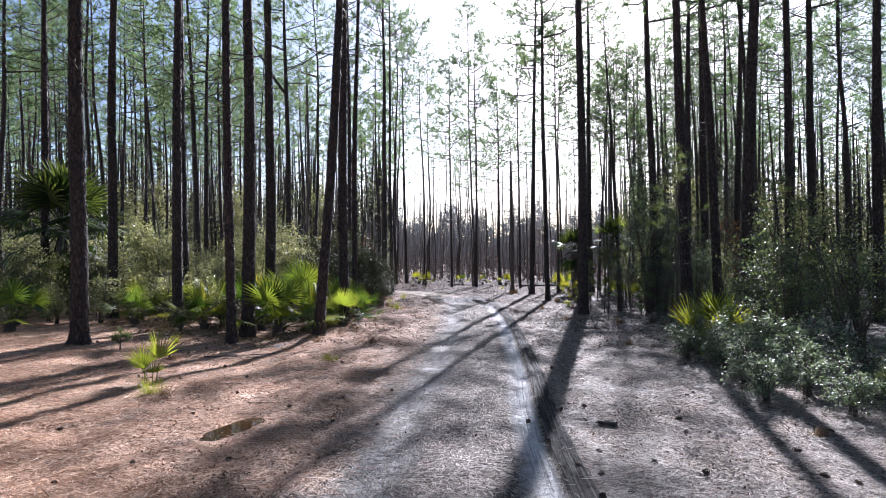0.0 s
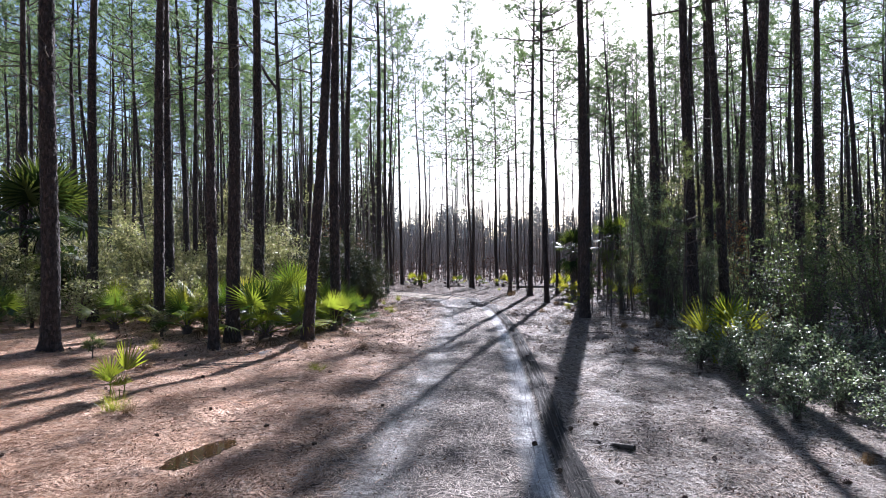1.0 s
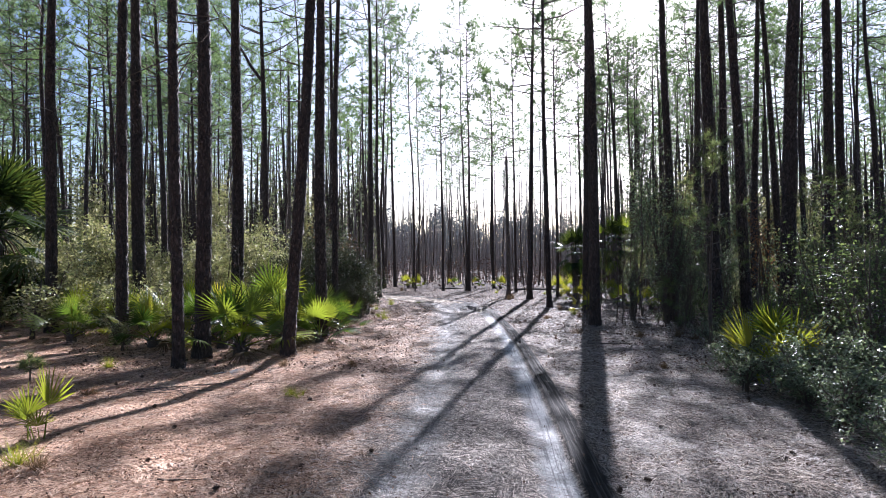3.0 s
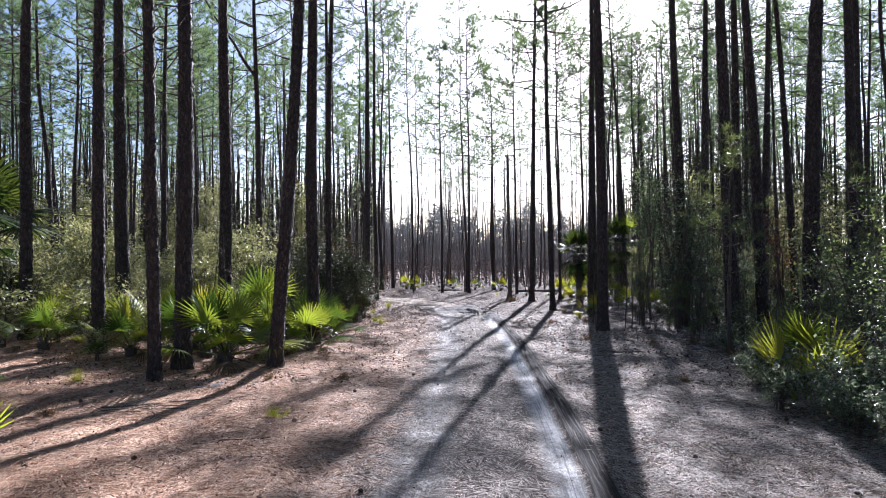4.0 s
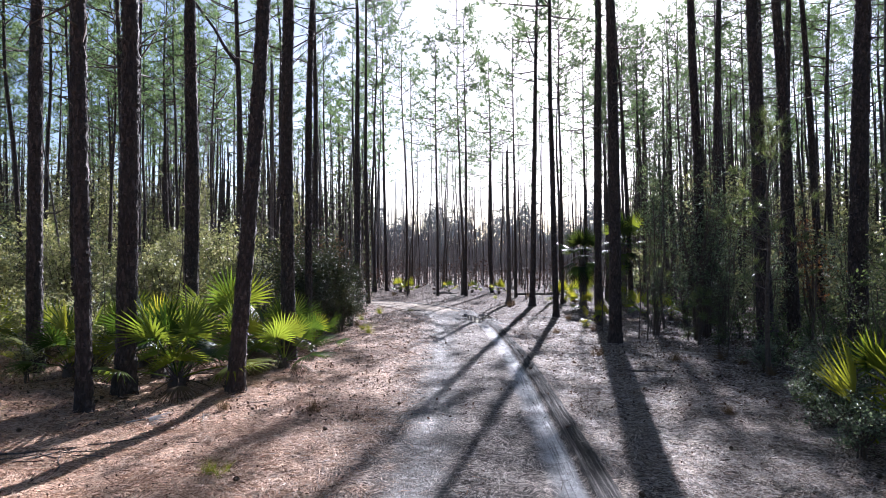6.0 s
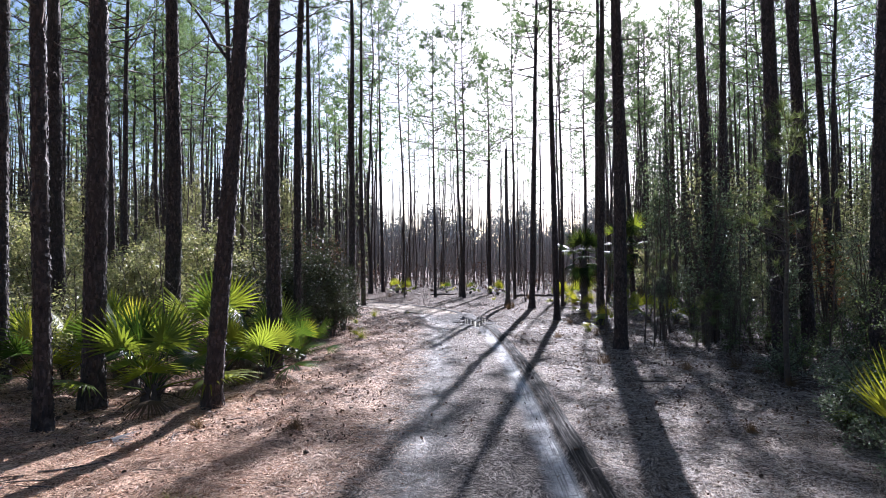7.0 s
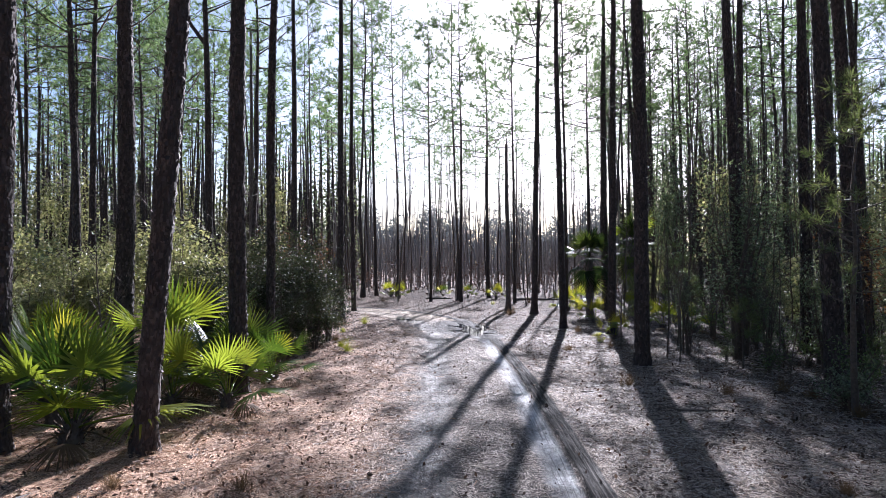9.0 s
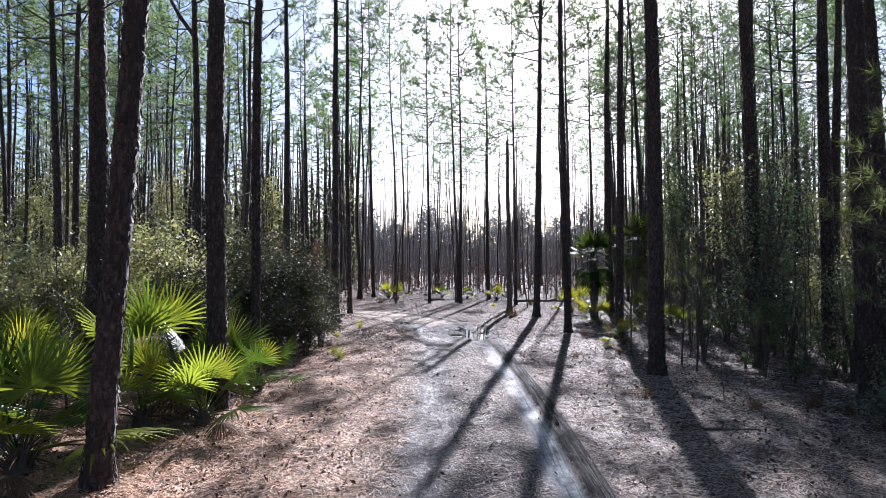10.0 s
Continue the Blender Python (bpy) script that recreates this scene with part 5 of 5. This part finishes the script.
def fallen_needles(count, seed):
    rng = np.random.default_rng(seed)
    n = int(count * 1.9)
    y = 1.0 + 37 * rng.uniform(0, 1, n) ** 1.75
    x = rng.uniform(-0.75, 0.75, n) * (y + 1.0)
    u = CARPET.at(CARPET.u, x, y)
    # thick mats and thin places
    mat = np.sin(x * 2.1 + 1.7 * np.sin(y * 1.3)) * np.sin(y * 1.7 + 1.3 * np.sin(x * 0.9)) + 0.6 * np.sin(x * 5.3 + y * 2.2) * np.sin(y * 4.7 - x * 1.9)
    keep = rng.uniform(0, 1, n) < np.clip(0.62 + 0.45 * mat, 0.12, 1.0)
    keep &= rng.uniform(0, 1, n) < np.clip((38 - y) / 18, 0, 1)
    odds = np.where((u > 0.45) & (u < 1.36), 0.015, np.where((u > -1.0) & (u < -0.4), 0.09, np.where(np.abs(u) < 1.3, 0.45, 1.0)))
    keep &= rng.uniform(0, 1, n) < odds
    px, py, rx, ry, a = POOLS[0]
    p, q = (x - px) * math.cos(a) + (y - py) * math.sin(a), (y - py) * math.cos(a) - (x - px) * math.sin(a)
    keep &= (p / rx) ** 2 + (q / ry) ** 2 > rng.uniform(0.6, 1.5, n)
    x, y, u, mat = (q[keep][:count] for q in (x, y, u, mat))
    n = len(x)
    a, ln = rng.uniform(0, 6.28, n), rng.uniform(0.06, 0.19, n)
    z = CARPET.at(CARPET.z, x, y) + rng.uniform(0.004, 0.022, n) + np.clip(mat, 0, 1) * rng.uniform(0, 0.045, n)
    o = np.stack([np.cos(a), np.sin(a), rng.normal(0, 0.13, n)], 1) * ln[:, None]
    # three needles held in one sheath, wider the further the bundle has opened
    w = np.stack([-np.sin(a), np.cos(a), rng.normal(0, 0.35, n)], 1) * (rng.uniform(0.0011, 0.0028, n) + 0.00022 * y)[:, None]
    p = np.stack([x, y, z], 1)
    v = np.stack([p - w, p + w, p + o], 1)
    warm = u + rng.normal(0, 0.6, n) < -1.2
    for pick, material, label in ((warm, STRAW, "loose layer of reddish-brown pine needles on the ground"), (~warm, STRAW_GREY, "loose layer of bleached pine needles on the ground")):
        q = v[pick].reshape(-1, 3)
        tagged(new("fallen_needles", mesh_of("fallen_needles", q, np.arange(len(q)).reshape(-1, 3), material)), label, "pine needles", kind="stuff")


fallen_needles(480000, 3)


def leaf_litter(count, seed):
    """Fallen leaves and bits of bark further along the track."""
    rng = np.random.default_rng(seed)
    y = np.where(rng.uniform(0, 1, count) < 0.82, 14 + 36 * rng.uniform(0, 1, count) ** 1.0, rng.uniform(4, 13, count))
    x = rng.uniform(-0.5, 0.6, count) * y
    far = (y > 38) | (np.abs(x) > 21)
    z = CARPET.at(CARPET.z, x, y)
    u = CARPET.at(CARPET.u, x, y)
    for k in np.flatnonzero(far):
        z[k], u[k] = surface_z(x[k], y[k]), across(x[k], y[k])
    keep = (np.abs(u) > 1.5) | (rng.uniform(0, 1, count) > 0.85)
    spots = np.stack([x, y, z + rng.uniform(0.003, 0.03, count)], 1)[keep]
    near = spots[:, 1] < 13
    fine, far_bits = leaves(spots[near], 0.034, rng, 1.6), leaves(spots[~near], 0.066, rng, 1.3)
    v, f = np.concatenate([fine[0], far_bits[0]]), np.concatenate([fine[1], far_bits[1] + len(fine[0])])
    tagged(new("leaf_litter", mesh_of("leaf_litter", v, f, LITTER)), "scattered dry fallen leaves and bark flakes", "leaf litter", kind="stuff")


leaf_litter(62000, 9)


def cone_mesh(seed):
    rng = np.random.default_rng(seed)
    out = Parts()
    out.add(*tube([(0, 0, 0.0), (0, 0, 0.025), (0, 0, 0.06), (0, 0, 0.09)], [0.012, 0.026, 0.02, 0.004], 7))
    for k in range(34):
        t, z = k * 2.4, 0.008 + 0.078 * k / 34
        r = 0.034 * math.sin(math.pi * (0.2 + 0.75 * k / 34))
        o = np.array([math.cos(t), math.sin(t), 0])
        s = np.array([-math.sin(t), math.cos(t), 0]) * 0.008
        c = o * r * 0.5 + (0, 0, z)
        out.add([c - s, c + s, o * r * 1.25 + s + (0, 0, z + 0.012), o * r * 1.25 - s + (0, 0, z + 0.012)], [(0, 1, 2, 3)])
    return out.mesh("pine_cone", CONE)


CONES = [cone_mesh(i) for i in range(2)]
rng = random.Random(8)
for n in range(95):
    y = 4.5 + 18 * rng.random() ** 1.4
    x = rng.uniform(-0.5, 0.5) * (y + 2)
    if off_track(x, y) < 1.0 and rng.random() < 0.7:
        continue
    ob = new("pine_cone", CONES[n % 2])
    ob.matrix_basis = Matrix.Translation((x, y, surface_z(x, y) + 0.022)) @ Euler((radians(90 + rng.uniform(-25, 25)), 0, rng.uniform(0, 6.28))).to_matrix().to_4x4() @ Matrix.Scale(rng.uniform(0.55, 0.85), 4)
    tagged(ob, "open brown pine cone lying on the needles", "pine cone", "pine cones on the ground")


def stick(x, y, length, radius, turn, seed, label="dead stick lying on the ground", material=TWIG, lift=0.0):
    rng = np.random.default_rng(seed)
    n = 7
    s = np.linspace(-0.5, 0.5, n)
    line = np.stack([s * length, np.cumsum(rng.normal(0, 0.02 * length, n)), np.zeros(n)], 1)
    c, q = math.cos(turn), math.sin(turn)
    line = np.stack([x + line[:, 0] * c - line[:, 1] * q, y + line[:, 0] * q + line[:, 1] * c, line[:, 2]], 1)
    line[:, 2] = [surface_z(a, b) + radius * 0.7 + lift for a, b in line[:, :2]]
    body = Parts()
    body.add(*tube(line, radius * np.linspace(1, 0.55, n) * rng.uniform(0.8, 1.2, n), 8, rng, 0.08))
    ob = new("stick", body.mesh("stick", material))
    tagged(ob, label, "stick", "fallen sticks")
    if length > 0.35:
        for k in range(2):
            a = line[2 + k * 2]
            w = np.array([math.cos(turn + 0.9 - 1.8 * k), math.sin(turn + 0.9 - 1.8 * k), 0.25]) * length * 0.22
            piece("side_twig", mesh_of("side_twig", *tube([a, a + w * 0.5, a + w], [radius * 0.5, radius * 0.4, radius * 0.15], 5), material), ob)


stick(1.95, 7.55, 0.46, 0.036, 2.3, 1, "short dark piece of dead branch on the needles")
stick(1.75, 5.6, 0.30, 0.014, 0.2, 2)
stick(-6.2, 11.4, 0.9, 0.012, 0.5, 3)
stick(-4.6, 12.9, 0.8, 0.012, 0.4, 4, material=DEAD)
stick(-3.9, 13.4, 0.7, 0.012, 0.7, 5, material=DEAD)
stick(-2.3, 10.9, 0.6, 0.010, 0.3, 6)
stick(4.5, 17.8, 0.75, 0.02, -0.1, 7)
stick(3.3, 19.4, 0.7, 0.012, 0.3, 8)
stick(2.6, 6.4, 0.5, 0.010, 1.0, 9)
stick(-3.2, 14.3, 0.5, 0.012, 1.9, 10)
for n in range(8):
    stick(-4.45 + 0.09 * n - 0.3 * (n % 2), 12.5 + 0.11 * (n % 4), 0.35 + 0.06 * (n % 5), 0.008, 0.5 * n, 30 + n, "pale dead twig in a small heap", DEAD, 0.02 + 0.015 * (n % 3))
stick(7.4, 46.2, 3.2, 0.09, 0.05, 11, "fallen pale log beyond the track", DEAD)
stick(1.2, 46.8, 1.6, 0.06, 0.1, 12, "fallen pale log beyond the track", DEAD)
rng = random.Random(31)
for n in range(26):
    y = rng.uniform(5, 24)
    x = rng.choice([-1, 1]) * rng.uniform(1.8, 0.35 * y + 2.0)
    stick(x, y, rng.uniform(0.15, 0.5), rng.uniform(0.004, 0.010), rng.uniform(0, 3.1), 50 + n)


fallen = new("fallen_frond", frond_mesh(4, 0.25, 0.34, 16, 95, 0.05, FROND_PALE, 99))
fallen.matrix_basis = Matrix.Translation((-4.2, 14.2, surface_z(-4.2, 14.2) + 0.03)) @ Matrix.Rotation(0.6, 4, "Z")
tagged(fallen, "pale dead fan leaf lying on the needles", "leaf")


def grass_tuft(x, y, size, seed, material, label):
    rng = np.random.default_rng(seed)
    v, f = needles(np.tile([[0, 0, 0.0]], (6, 1)) + rng.normal(0, 0.04, (6, 3)) * (1, 1, 0), np.tile([[0, 0, 1.0]], (6, 1)), 22, 0.32 * size, 0.003, rng, 0.7)
    ob = new("grass_tuft", mesh_of("grass_tuft", v, f, material))
    ob.location = (x, y, surface_z(x, y))
    tagged(ob, label, "grass")


for n, (x, y, size) in enumerate([(-4.15, 8.75, 0.9), (-3.9, 8.6, 0.7), (-3.0, 14.7, 0.6), (-2.2, 11.9, 0.5), (-1.7, 14.6, 0.7), (-5.4, 12.2, 0.7), (-6.3, 14.4, 0.8), (4.4, 14.4, 0.5), (4.0, 24.4, 0.7), (5.4, 26.2, 0.8), (-2.4, 26.5, 0.6), (4.2, 6.8, 0.5)]):
    grass_tuft(x, y, size, n, FROND_DRY if n % 3 else FROND_YELLOW, "small tuft of dry yellow grass" if n % 3 else "small tuft of yellow-green grass")
rng = random.Random(44)
for n in range(34):
    y = rng.uniform(17, 46)
    x = rng.choice([-1, 1]) * rng.uniform(2.6, 0.16 * y + 3.0) + 1.0
    if off_track(x, y) > 2.3:
        grass_tuft(x, y, rng.uniform(0.6, 1.3), 20 + n, FROND_DRY if n % 4 else FROND_YELLOW, "small tuft of dry yellow grass" if n % 4 else "small tuft of yellow-green grass")
